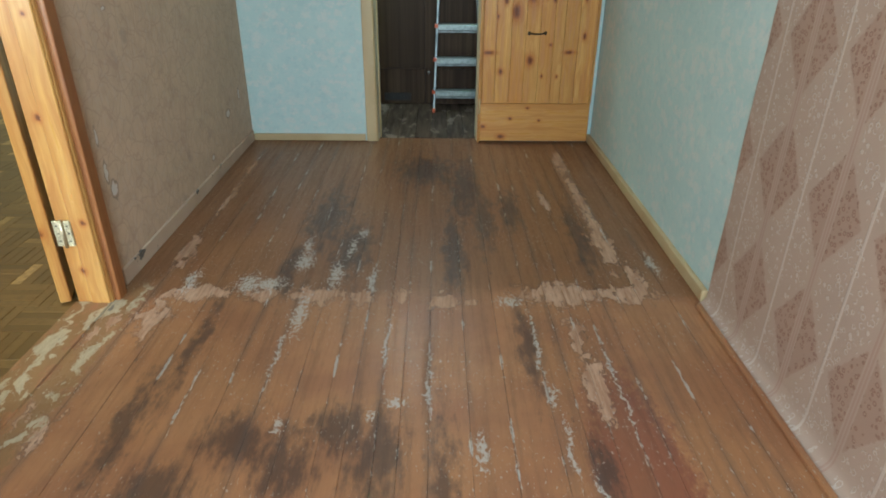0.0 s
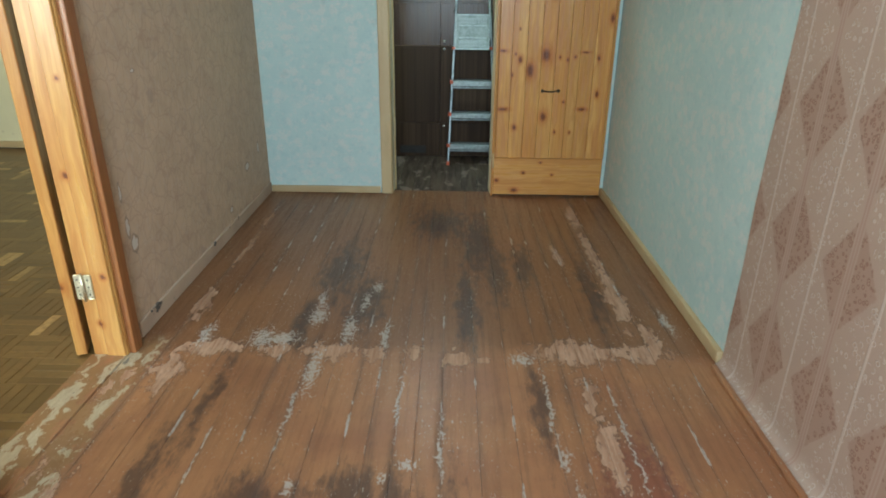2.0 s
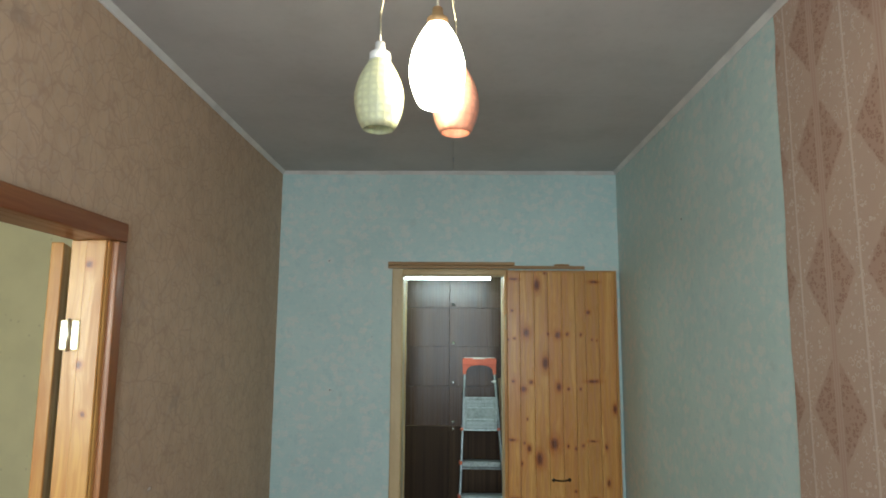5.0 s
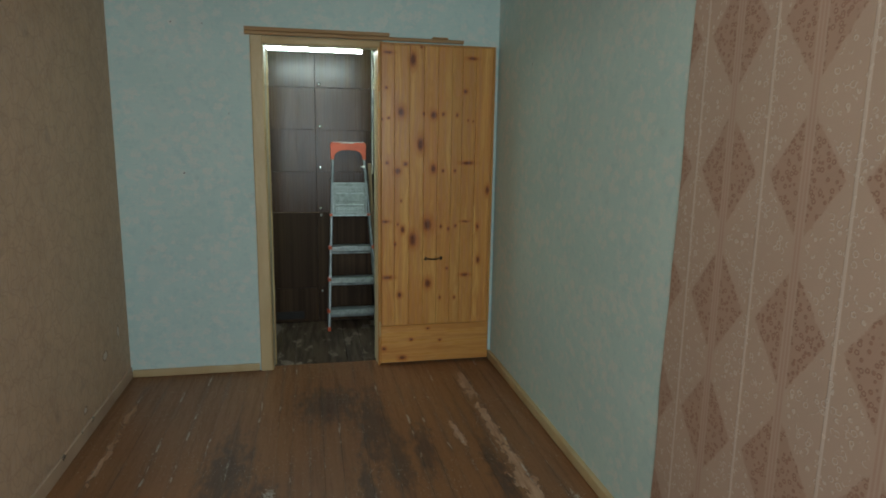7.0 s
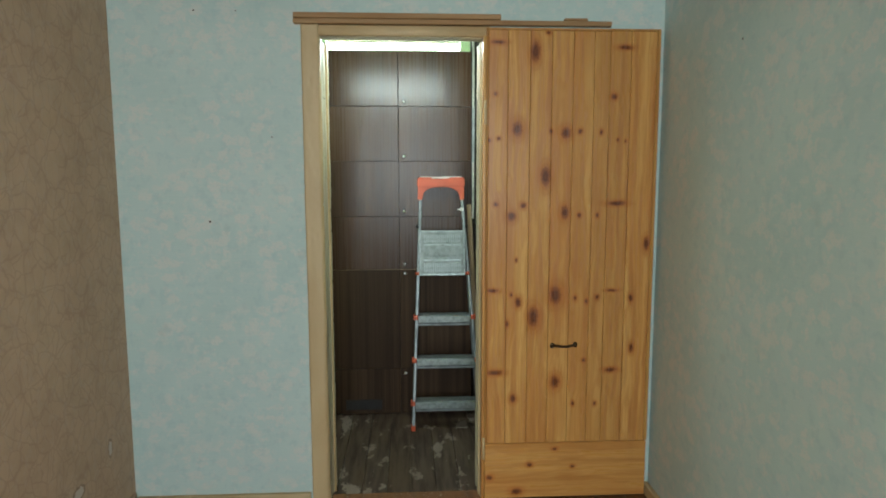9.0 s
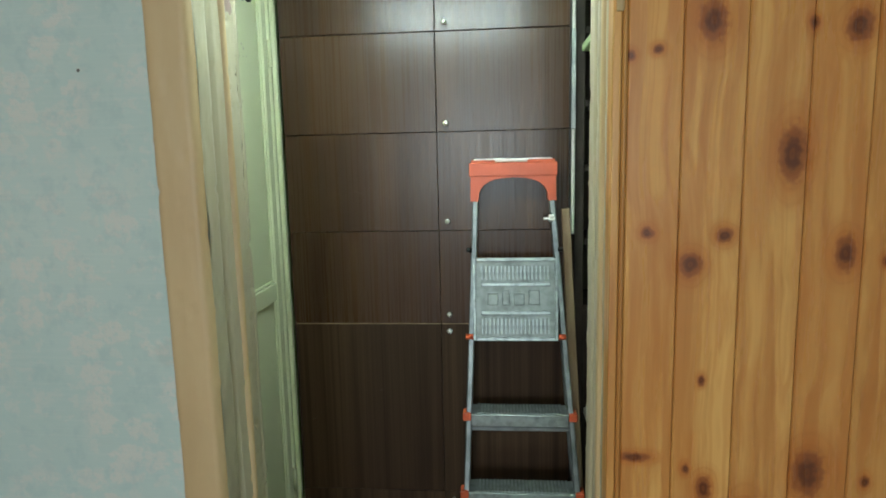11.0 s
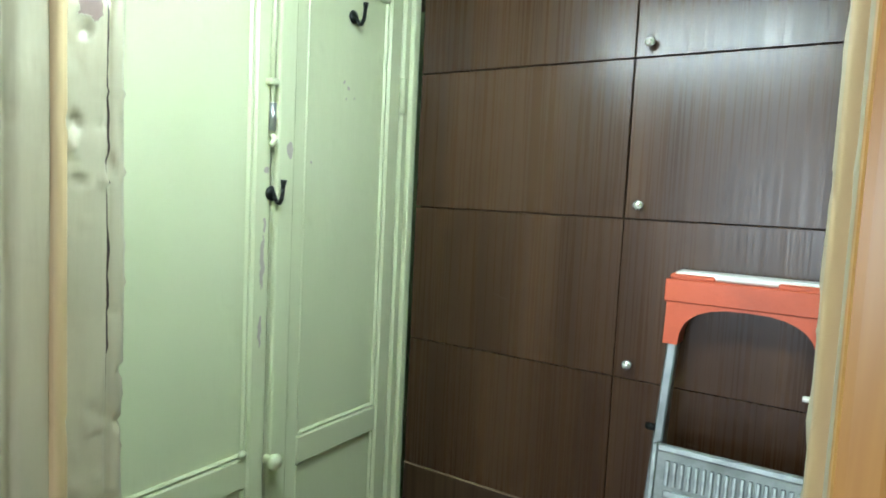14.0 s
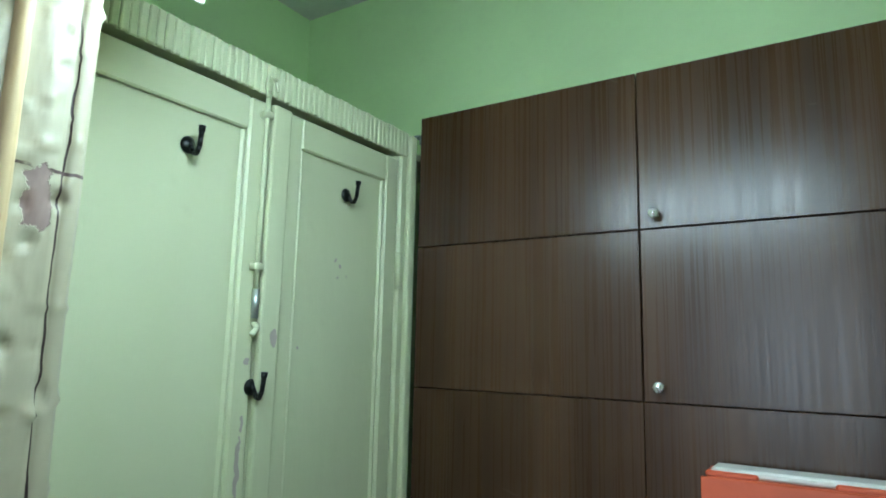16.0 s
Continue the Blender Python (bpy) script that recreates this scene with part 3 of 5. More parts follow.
def parquet():
    k = Mat("oak parquet", 0.35)
    r = k.rand()
    p = k.pos()
    c = k.mix(r, (0.135, 0.075, 0.021), (0.215, 0.127, 0.04))
    c = k.mix(k.step(r, 0.95, 0.97), c, (0.48, 0.31, 0.12))
    c = k.mix(k.math("MULTIPLY", k.step(k.noise(p, 40, 5), .45, .7), .5), c, (0.13, 0.07, 0.02))
    c = k.mix(k.math("MULTIPLY", k.step(k.noise(p, 2.5, 4), .5, .7), .4), c, (0.12, 0.07, 0.025))
    return k.done(c, 0.36, k.noise(p, 50, 3), 0.0005, 0.4)


M_PARQUET = parquet()


def glow(name, colour, strength):
    k = Mat(name, 0.3)
    k.b.inputs["Emission Color"].default_value = (*colour, 1)
    k.b.inputs["Emission Strength"].default_value = strength
    return k.done((0.8, 0.8, 0.8))


def shade_glass(name, colour):
    k = Mat(name, 0.25)
    k.b.inputs["Subsurface Weight"].default_value = 0.0
    k.b.inputs["Transmission Weight"].default_value = 0.25
    v = k.pos()
    cell = k.voronoi(v, 58, "F1", jitter=0.25)
    return k.done(k.mix(k.step(cell, .2, .6), colour, tuple(c * .82 for c in colour)), 0.3, cell, 0.004, 0.6)


M_LIT = glow("lit white glass", (1.0, 0.83, 0.60), LAMP_GLOW)
M_TUBE = glow("lit fluorescent tube", (0.88, 1.0, 0.95), TUBE_GLOW)
M_SHADE_G = shade_glass("pale green glass", (0.76, 0.76, 0.48))
M_SHADE_P = shade_glass("salmon glass", (0.82, 0.42, 0.28))


# ---------- mesh helpers ----------
def box(bm, x0, x1, y0, y1, z0, z1, bevel=0.0, seg=1):
    made = bmesh.ops.create_cube(bm, size=1.0, matrix=Matrix.Translation(((x0 + x1) / 2, (y0 + y1) / 2, (z0 + z1) / 2)) @ Matrix.Diagonal((abs(x1 - x0), abs(y1 - y0), abs(z1 - z0), 1)))
    if bevel:
        edges = list({e for v in made["verts"] for e in v.link_edges})
        bmesh.ops.bevel(bm, geom=edges, offset=bevel, segments=seg, affect="EDGES", profile=0.6)
    return made["verts"]


def beam(bm, a, b, w, d, bevel=0.0, up=(0, 1, 0)):
    """A bar of section w x d from a to b."""
    a, b = Vector(a), Vector(b)
    z = (b - a).normalized()
    x = Vector(up).cross(z).normalized()
    y = z.cross(x)
    m = Matrix((x, y, z)).transposed().to_4x4()
    m.translation = (a + b) / 2
    made = bmesh.ops.create_cube(bm, size=1.0, matrix=m @ Matrix.Diagonal((w, d, (b - a).length, 1)))
    if bevel:
        edges = list({e for v in made["verts"] for e in v.link_edges})
        bmesh.ops.bevel(bm, geom=edges, offset=bevel, segments=1, affect="EDGES")


def rod(bm, a, b, r, n=10, r2=None):
    a, b = Vector(a), Vector(b)
    q = (b - a).to_track_quat("Z", "Y").to_matrix().to_4x4()
    q.translation = (a + b) / 2
    bmesh.ops.create_cone(bm, cap_ends=True, segments=n, radius1=r, radius2=r if r2 is None else r2, depth=(b - a).length, matrix=q)


def lathe(bm, profile, m=None, n=24):
    """Turns (radius, height) pairs round the z axis."""
    m = m or Matrix()
    rings = []
    for r, z in profile:
        rings.append([bm.verts.new(m @ Vector((r * math.cos(2 * math.pi * i / n), r * math.sin(2 * math.pi * i / n), z))) for i in range(n)])
    for lo, hi in zip(rings, rings[1:]):
        for i in range(n):
            bm.faces.new((lo[i], lo[(i + 1) % n], hi[(i + 1) % n], hi[i]))
    return rings


def tube(bm, points, r, n=8):
    for a, b in zip(points, points[1:]):
        rod(bm, a, b, r, n)
    for p in points[1:-1]:
        bmesh.ops.create_uvsphere(bm, u_segments=n, v_segments=5, radius=r, matrix=Matrix.Translation(p))


def extrude(bm, outline, axis, a, b):
    """A prism: outline in the two other axes, from a to b along axis."""
    def at(u, v, w):
        return {0: (w, u, v), 1: (u, w, v), 2: (u, v, w)}[axis]
    lo = [bm.verts.new(at(u, v, a)) for u, v in outline]
    hi = [bm.verts.new(at(u, v, b)) for u, v in outline]
    n = len(outline)
    bm.faces.new(lo)
    bm.faces.new(hi[::-1])
    for i in range(n):
        bm.faces.new((lo[i], hi[i], hi[(i + 1) % n], lo[(i + 1) % n]))
    bmesh.ops.recalc_face_normals(bm, faces=bm.faces)


def mesh_of(name, bm, materials, smooth=False):
    me = bpy.data.meshes.new(name)
    bm.to_mesh(me)
    bm.free()
    for m in (materials if isinstance(materials, (list, tuple)) else [materials]):
        me.materials.append(m)
    if smooth:
        me.shade_smooth()
    return me


def thing(name, label, category, at=None, group="", kind=""):
    ob = new(name)
    ob.empty_display_size = 0.05
    if at:
        ob.location = at
    return tagged(ob, label, category, group, kind)


def part(name, bm, material, parent, label="", smooth=False):
    ob = new(name, mesh_of(name, bm, material, smooth))
    ob.parent = parent
    up, at = parent, Vector()
    while up:
        at += up.location
        up = up.parent
    ob.data.transform(Matrix.Translation(-at))
    return tagged(ob, label)


def structure(name, bm, material, label, category, smooth=False):
    return tagged(new(name, mesh_of(name, bm, material, smooth)), label, category, "", "structure")


def solid(name, label, category, material, fill, smooth=False):
    bm = bmesh.new()
    fill(bm)
    return structure(name, bm, material, label, category, smooth)


def bx(*a, **k):
    bm = bmesh.new()
    box(bm, *a, **k)
    return bm


# ---------- the shell ----------
XL, XR, YF, YB, H = -0.975, 1.335, 4.402, -1.15, 2.757
YC, XCL, XCR = 5.72, -1.02, 1.42
LX = -1.095
LY0, LY1, LZ = 1.50, 2.275, 1.945
DX0, DX1, DZ = -0.085, 0.553, 2.02
JX = -0.112  # face of the closet doorway's hinge-free jamb


def shaded_wall(name, segments, mats, pick, label):
    bm = bmesh.new()
    for s in segments:
        box(bm, *s)
    bm.faces.ensure_lookup_table()
    for f in bm.faces:
        f.material_index = pick(f.normal)
    return structure(name, bm, mats, label, "wall")


shaded_wall("wall_far", [(XL - .12, JX - .014, YF, YF + .12, 0, H), (DX1 + .03, XCR, YF, YF + .12, 0, H), (JX - .014, DX1 + .03, YF, YF + .12, DZ + .03, H)],
            [M_BLUE, M_GREEN_WALL], lambda n: 1 if n.y > 0.5 else 0, "wall with turquoise flowered paper and a doorway")
shaded_wall("wall_left", [(LX, XL, YB, LY0 - .03, 0, H), (LX, XL, LY1 + .03, YF, 0, H), (LX, XL, LY0 - .03, LY1 + .03, LZ + .03, H)],
            [M_TAN, M_CREAM], lambda n: 1 if n.x < -0.5 else 0, "wall with tan crackle-patterned paper and a doorway")
solid("wall_right", "wall with turquoise flowered paper", "wall", M_BLUE, lambda bm: box(bm, XR, XR + .12, YB, YF, 0, H))


def pink_sheet(bm):
    rng = random.Random(4)
    zs = [i * H / 26 for i in range(27)]
    edge = [2.285 - 0.022 * z + rng.uniform(-0.006, 0.006) for z in zs]
    for x in (XR - 0.0035, XR + .001):
        for i in range(26):
            vs = [bm.verts.new(c) for c in ((x, YB, zs[i]), (x, edge[i], zs[i]), (x, edge[i + 1], zs[i + 1]), (x, YB, zs[i + 1]))]
            bm.faces.new(vs)
    bmesh.ops.remove_doubles(bm, verts=bm.verts, dist=1e-5)


solid("wall_covering", "pink wallpaper with brown diamonds, torn at its edge", "wallpaper", M_PINK, pink_sheet)
shaded_wall("wall_back", [(XL, -.55, YB - .12, YB, 0, H), (.85, XR, YB - .12, YB, 0, H), (-.55, .85, YB - .12, YB, 0, .85), (-.55, .85, YB - .12, YB, 2.35, H)],
            [M_TAN], lambda n: 0, "wall with tan crackle-patterned paper and an assumed window opening")
solid("ceiling", "grey painted ceiling with a panel joint", "ceiling", M_CEIL, lambda bm: (box(bm, XL - .12, XR + .12, YB, .9985, H, H + .1), box(bm, XL - .12, XR + .12, 1.0015, 2.999, H, H + .1), box(bm, XL - .12, 0.2135, 3.001, YF + .12, H, H + .1), box(bm, .2165, XR + .12, 3.001, YF + .12, H, H + .1), box(bm, XL - .12, XR + .12, YB, YF, H + .1, H + .12)))


def cornice(bm):
    w = 0.022
    extrude(bm, [(XL, H), (XL + w, H), (XL + .006, H - w), (XL, H - w)], 1, YB, YF)
    extrude(bm, [(XR, H), (XR, H - w), (XR - .006, H - w), (XR - w, H)], 1, YB, YF)
    extrude(bm, [(YF - .001, H), (YF - w, H), (YF - .006, H - w), (YF - .001, H - w)], 0, XL, XR)


solid("trim_cornice", "thin off-white cornice strip", "trim", M_WHITE, cornice)

# the side room
solid("wall_side_far", "wall with cream dotted paper", "wall", M_CREAM, lambda bm: box(bm, -4.7, LX, 5.55, 5.67, 0, H))
solid("wall_side_left", "wall with cream dotted paper", "wall", M_CREAM, lambda bm: box(bm, -4.82, -4.7, -1.5, 5.67, 0, H))
solid("wall_side_back", "wall with cream dotted paper and an assumed window opening", "wall", M_CREAM,
      lambda bm: (box(bm, -4.7, -3.7, -1.62, -1.5, 0, H), box(bm, -2.1, LX, -1.62, -1.5, 0, H), box(bm, -3.7, -2.1, -1.62, -1.5, 0, .85), box(bm, -3.7, -2.1, -1.62, -1.5, 2.4, H)))
solid("wall_side_right", "wall with cream dotted paper", "wall", M_CREAM, lambda bm: box(bm, LX, XCL - .001, YF + .0, 5.67, 0, H))
solid("ceiling_side", "white painted ceiling", "ceiling", M_WHITE, lambda bm: box(bm, -4.82, LX, -1.62, 5.67, H, H + .1))
solid("baseboard_side", "tan wooden baseboard", "baseboard", M_BEIGE, lambda bm: box(bm, -4.69, LX - .01, 5.53, 5.548, 0.005, .06, .004))

# the closet
solid("wall_closet_back", "green painted closet wall", "wall", M_GREEN_WALL, lambda bm: box(bm, XCL - .1, XCR + .1, YC, YC + .1, 0, H))
solid("wall_closet_left", "green painted closet wall", "wall", M_GREEN_WALL, lambda bm: box(bm, XCL - .07, XCL, YF + .121, YC, 0, H))
solid("wall_closet_right", "green painted closet wall", "wall", M_GREEN_WALL, lambda bm: box(bm, XCR, XCR + .1, YF, YC, 0, H))
solid("ceiling_closet", "white painted closet ceiling", "ceiling", M_WHITE, lambda bm: box(bm, XCL - .1, XCR + .1, YF + .121, YC + .1, H, H + .1))


# assumed window frames in the unseen openings behind the walker
def window_frame(name, x0, x1, y0, y1, z0, z1):
    w = thing(name, "assumed white window, out of view, letting daylight in", "window", ((x0 + x1) / 2, y0, z0), kind="structure")
    for n, a in (("window_frame", (x0, x0 + .06, y0, y1, z0, z1)), ("window_frame", (x1 - .06, x1, y0, y1, z0, z1)), ("window_frame", (x0 + .06, x1 - .06, y0, y1, z0, z0 + .06)), ("window_frame", (x0 + .06, x1 - .06, y0, y1, z1 - .06, z1))):
        part(n, bx(*a, bevel=.005), M_WHITE, w)


window_frame("window_1", -.55, .85, YB - .1, YB - .05, .85, 2.35)
window_frame("window_2", -3.7, -2.1, -1.6, -1.55, .85, 2.4)


# ---------- skirtings ----------
def skirt_blue(bm):
    box(bm, XL + .012, -0.205, YF - .022, YF, 0.002, .048, .006, 2)


solid("baseboard_far", "beige painted wooden baseboard", "baseboard", M_BEIGE, skirt_blue)
solid("baseboard_right", "beige painted wooden baseboard", "baseboard", M_BEIGE, lambda bm: box(bm, XR - .026, XR, 2.28, YF - .002, .002, .055, .008, 2))
solid("baseboard_left", "papered-over baseboard, chipped and scuffed", "baseboard", M_SKIRT, lambda bm: (box(bm, XL, XL + .014, 2.40, YF - .024, .002, .075, .004), box(bm, XL, XL + .014, YB, 1.40, .002, .075, .004)))


def flare(y):
    """How far the bent paper reaches out over the floor."""
    return .034


def cove(bm):
    rows = []
    for y in (YB, 0.0, .6, 1.0, 1.3, 1.6, 1.9, 2.27):
        f = flare(y) / .066
        rows.append([bm.verts.new((XR - dx * f, y, z)) for dx, z in ((.007, .07), (.010, .05), (.018, .032), (.040, .016), (.066, .008), (.066, .002), (.003, .002))])
    for a, b in zip(rows, rows[1:]):
        for i in range(6):
            bm.faces.new((a[i], b[i], b[i + 1], a[i + 1]))


solid("trim_cove", "pink wallpaper bent out over the floor edge", "trim", M_PINK, cove, True)
solid("trim_batten", "brown painted batten along the wall", "trim", M_FLOOR, lambda bm: beam(bm, (XR - .046, YB + .02, .010), (XR - .046, 2.25, .010), .018, .022, .004, (1, 0, 0)))


# ---------- doorway to the closet ----------
def coated(bm, plan, z0, z1, amount, seed, cell=.006, rise=.011):
    """A painted upright of the given plan outline (open, x and y), with runs, blisters and dents in its many coats."""
    pts = []
    for (ax, ay), (bx_, by) in zip(plan, plan[1:]):
        n = max(1, round(math.hypot(bx_ - ax, by - ay) / cell))
        pts += [(ax + (bx_ - ax) * i / n, ay + (by - ay) * i / n) for i in range(n)]
    pts.append(plan[-1])
    norm = []
    for i in range(len(pts)):
        (ax, ay), (cx, cy) = pts[max(0, i - 1)], pts[min(len(pts) - 1, i + 1)]
        d = math.hypot(cx - ax, cy - ay)
        norm.append(((cy - ay) / d, -(cx - ax) / d))
    rows = []
    n = int((z1 - z0) / rise)
    for j in range(n + 1):
        z = z0 + (z1 - z0) * j / n
        row = []
        for (x, y), (nx, ny) in zip(pts, norm):
            v = Vector((x * 1.0 + seed, y, z))
            soft = noise.noise(Vector((v.x * 12, v.y * 12, z * 5))) * .9
            run = noise.noise(Vector((v.x * 42, v.y * 42, z * 9 + 4)))
            pock = max(0.0, noise.noise(v * 72) - .28) * 3.0 * max(0.0, noise.noise(v * 6) + .25)
            dent = max(0.0, noise.noise(v * 52 + Vector((9, 2, 5))) - .38) * 3.0
            h = amount * (soft + .7 * run + 2.6 * pock - 2.2 * dent)
            row.append(bm.verts.new((x + nx * h, y + ny * h, z)))
        rows.append(row)
    for lo, hi in zip(rows, rows[1:]):
        for i in range(len(lo) - 1):
            bm.faces.new((lo[i], lo[i + 1], hi[i + 1], hi[i]))


def casing(bm):
    coated(bm, [(-0.196, YF), (-0.196, YF - .018), (-0.192, YF - .021), (-0.130, YF - .022), (-0.124, YF - .018), (JX - .006, YF - .006)], 0, 2.075, .0017, 3.0)
    box(bm, -0.124, .59, YF - .020, YF, DZ + .012, 2.075, .004)


solid("trim_casing", "beige painted door casing with chips", "trim", M_BEIGE, casing, True)
solid("trim_casing_strip", "amber pine strip beside the hinges", "trim", M_PINE_V, lambda bm: box(bm, DX1 + .003, .5695, YF - .046, YF - .0005, 0, DZ + .012, .003, 2))


def jambs(bm):
    coated(bm, [(JX - .006, YF - .004), (JX - .004, YF + .036), (JX - .010, YF + .042), (JX - .009, YF + .047), (JX - .002, YF + .052), (JX, YF + .083)], 0, DZ, .0022, 7.0)
    coated(bm, [(JX, YF + .098), (JX + .003, YF + .120), (JX + .004, YF + .137), (JX + .000, YF + .140), (JX + .003, YF + .1425), (JX + .005, YF + .150), (JX + .001, YF + .158), (JX - .06, YF + .160)], 0, DZ, .0029, 1.0, .004, .006)
    coated(bm, [(DX1 + .05, YF + .150), (DX1 + .003, YF + .150), (DX1 - .004, YF + .142), (DX1 - .006, YF + .118), (DX1 - .003, YF + .096), (DX1 + .004, YF + .090), (DX1 + .003, YF + .070), (DX1 - .003, YF + .064), (DX1 - .003, YF + .044), (DX1 + .004, YF + .038)], 0, DZ, .0011, 5.0, .005, .009)
    coated(bm, [(DX1 + .004, YF + .020), (DX1 + .002, YF + .004), (DX1 + .004, YF - .004)], 0, DZ, .0007, 8.0)


def jamb_core(bm):
    box(bm, DX0 - .10, JX - .014, YF + .001, YF + .155, 0, DZ)
    box(bm, DX1 + .008, DX1 + .06, YF + .001, YF + .145, 0, DZ)
    box(bm, DX0 - .065, DX1 + .035, YF + .006, YF + .04, DZ + .006, DZ + .03, .004)
    box(bm, DX0 - .065, DX1 + .035, YF + .04, YF + .125, DZ + .022, DZ + .03, .003)


solid("trim_jamb", "lumpy cream gloss-painted door jamb, cracked and peeling", "trim", M_JAMB, jambs, True)
solid("trim_jamb_core", "cream gloss-painted door frame", "trim", M_JAMB, jamb_core)


def beads(bm):
    coated(bm, [(JX - .002, YF + .082), (JX + .006, YF + .084), (JX + .009, YF + .090), (JX + .006, YF + .097), (JX - .002, YF + .099)], 0, DZ, .0009, 2.0, .003)
    coated(bm, [(DX1 + .006, YF + .040), (DX1 - .002, YF + .036), (DX1 - .004, YF + .029), (DX1 - .002, YF + .022), (DX1 + .006, YF + .018)], 0, DZ, .0009, 6.0, .003)


solid("trim_bead", "tan worn bead on the door jamb", "trim", M_BEIGE, beads, True)
for nm, a in (("batten", (-0.225, 1.10, YF - .030, YF, 2.078, 2.098)), ("batten", (-0.225, .632, YF - .026, YF, 2.101, 2.123)), ("batten", (.90, 1.0, YF - .02, YF, 2.101, 2.112))):
    tagged(new(nm, mesh_of(nm, bx(*a, bevel=.003), M_BATTEN)), "raw pine batten nailed above the doorway", "batten", "battens above the doorway")


# the pine leaf, swung flat against the wall
def pine_door():
    y0, y1 = 4.354, 4.394
    d = thing("door_2", "knotty lacquered pine plank door swung open against the wall", "door", (.935, 4.374, .015), kind="structure")
    xs = [.578, .660, .754, .846, .936, 1.025, 1.091, 1.181, 1.290]
    for a, b in zip(xs, xs[1:]):
        bm = bmesh.new()
        box(bm, a + .0005, b - .0005, y0, y1 - .004, .272, 2.055, .002)
        part("plank", bm, M_PINE, d)
    part("bottom_rail", bx(.5705, 1.302, y0 - .003, y1, .015, .27, bevel=.004), M_PINE_H, d)
    for a in ((.5700, .5775), (1.2905, 1.305)):
        part("edge_strip", bx(a[0], a[1], y0 - .002, y1, .271, 2.065, bevel=.003), M_PINE_V, d)
    part("top_strip", bx(.578, 1.290, y0 + .001, y1, 2.056, 2.065, bevel=.002), M_PINE_V, d)
    h = bmesh.new()
    pts = [(.866, y0 - .002, .716), (.876, y0 - .014, .717), (.90, y0 - .019, .715), (.918, y0 - .020, .714), (.936, y0 - .019, .715), (.958, y0 - .014, .719), (.968, y0 - .002, .718)]
    tube(h, [Vector(p) for p in pts], .0052)
    for x, z in ((.866, .716), (.968, .718)):
        bmesh.ops.create_uvsphere(h, u_segments=10, v_segments=6, radius=.011, matrix=Matrix.Translation((x, y0 - .002, z)) @ Matrix.Diagonal((1, .5, 1.15, 1)))
    part("handle", h, M_BRONZE, d, "dark bronze bow handle", True)
    for z in (.25, 1.72):
        bm = bmesh.new()
        rod(bm, (.566, y0 + .0, z - .05), (.566, y0 + .0, z + .05), .006, 8)
        part("hinge", bm, M_BEIGE, d, "painted-over barrel hinge", True)


pine_door()


# ---------- doorway to the side room ----------
def side_jamb(bm):
    o = XL
    box(bm, LX - .0, o + .012, LY1, LY1 + .03, 0, LZ, .003)
    box(bm, LX - .0, o + .012, LY0 - .03, LY0, 0, LZ, .003)
    box(bm, o - .062, o + .008, LY1 - .012, LY1 + .0, 0, LZ, .003)


solid("trim_side_jamb", "amber lacquered pine door jamb", "trim", M_PINE_V, side_jamb)
solid("trim_side_casing", "brown lacquered pine door casing", "trim", M_PINE_EDGE, lambda bm: (box(bm, XL, XL + .036, LY1 + .016, LY1 + .075, 0, LZ, .006, 2), box(bm, XL, XL + .036, LY0 - .075, LY0 + .012, 0, LZ, .006, 2)))
solid("trim_side_head", "dark red-brown stained casing head", "trim", M_PINE_RED, lambda bm: (box(bm, XL, XL + .037, LY0 - .075, LY1 + .075, LZ + .001, LZ + .07, .006, 2), box(bm, LX, XL + .005, LY0 - .03, LY1 + .03, LZ + .001, LZ + .03, .003)))


def side_door():
    ang = -158
    d = thing("door_1", "lacquered pine door standing open in the side room", "door", (LX - .018, LY1 - .012, .01), kind="structure")
    d.rotation_euler = (0, 0, radians(ang))
    # built along -y from the hinge, then turned with the empty

    def loc(name, bm, mat, label="", smooth=False):
        ob = new(name, mesh_of(name, bm, mat, smooth))
        ob.parent = d
        return tagged(ob, label)
    wdt = .76
    for i in range(7):
        a, b = i * wdt / 7, (i + 1) * wdt / 7
        loc("plank", bx(.0, .038, -b + .001, -a - .001, .0, 1.925, bevel=.003), M_PINE_V)


side_door()


def side_hinge(z):
    h = thing("hinge", "pale brassed butt hinge on the door frame", "hinge", (LX + .03, LY1 - .014, z), "door hinges")
    for a in ((LX + .034, LX + .062), (LX - .004, LX + .024)):
        bm = bx(a[0], a[1], LY1 - .0165, LY1 - .0125, z - .05, z + .05, bevel=.004)
        leaf = part("plate", bm, M_BRASS, h)
        for k in (-.03, 0, .03):
            s = bmesh.new()
            rod(s, ((a[0] + a[1]) / 2, LY1 - .0175, z + k), ((a[0] + a[1]) / 2, LY1 - .0155, z + k), .0035, 8)
            part("screw", s, M_IRON, leaf)
    bm = bmesh.new()
    rod(bm, (LX + .029, LY1 - .020, z - .055), (LX + .029, LY1 - .020, z + .055), .006, 10)
    part("pin", bm, M_BRASS, h, "", True)


side_hinge(1.62)
side_hinge(.30)
solid("trim_threshold", "worn threshold board with paint peeled off", "threshold", M_FLOOR, lambda bm: box(bm, LX - .01, XL + .01, LY0, LY1 - .001, -.01, .006, .003))


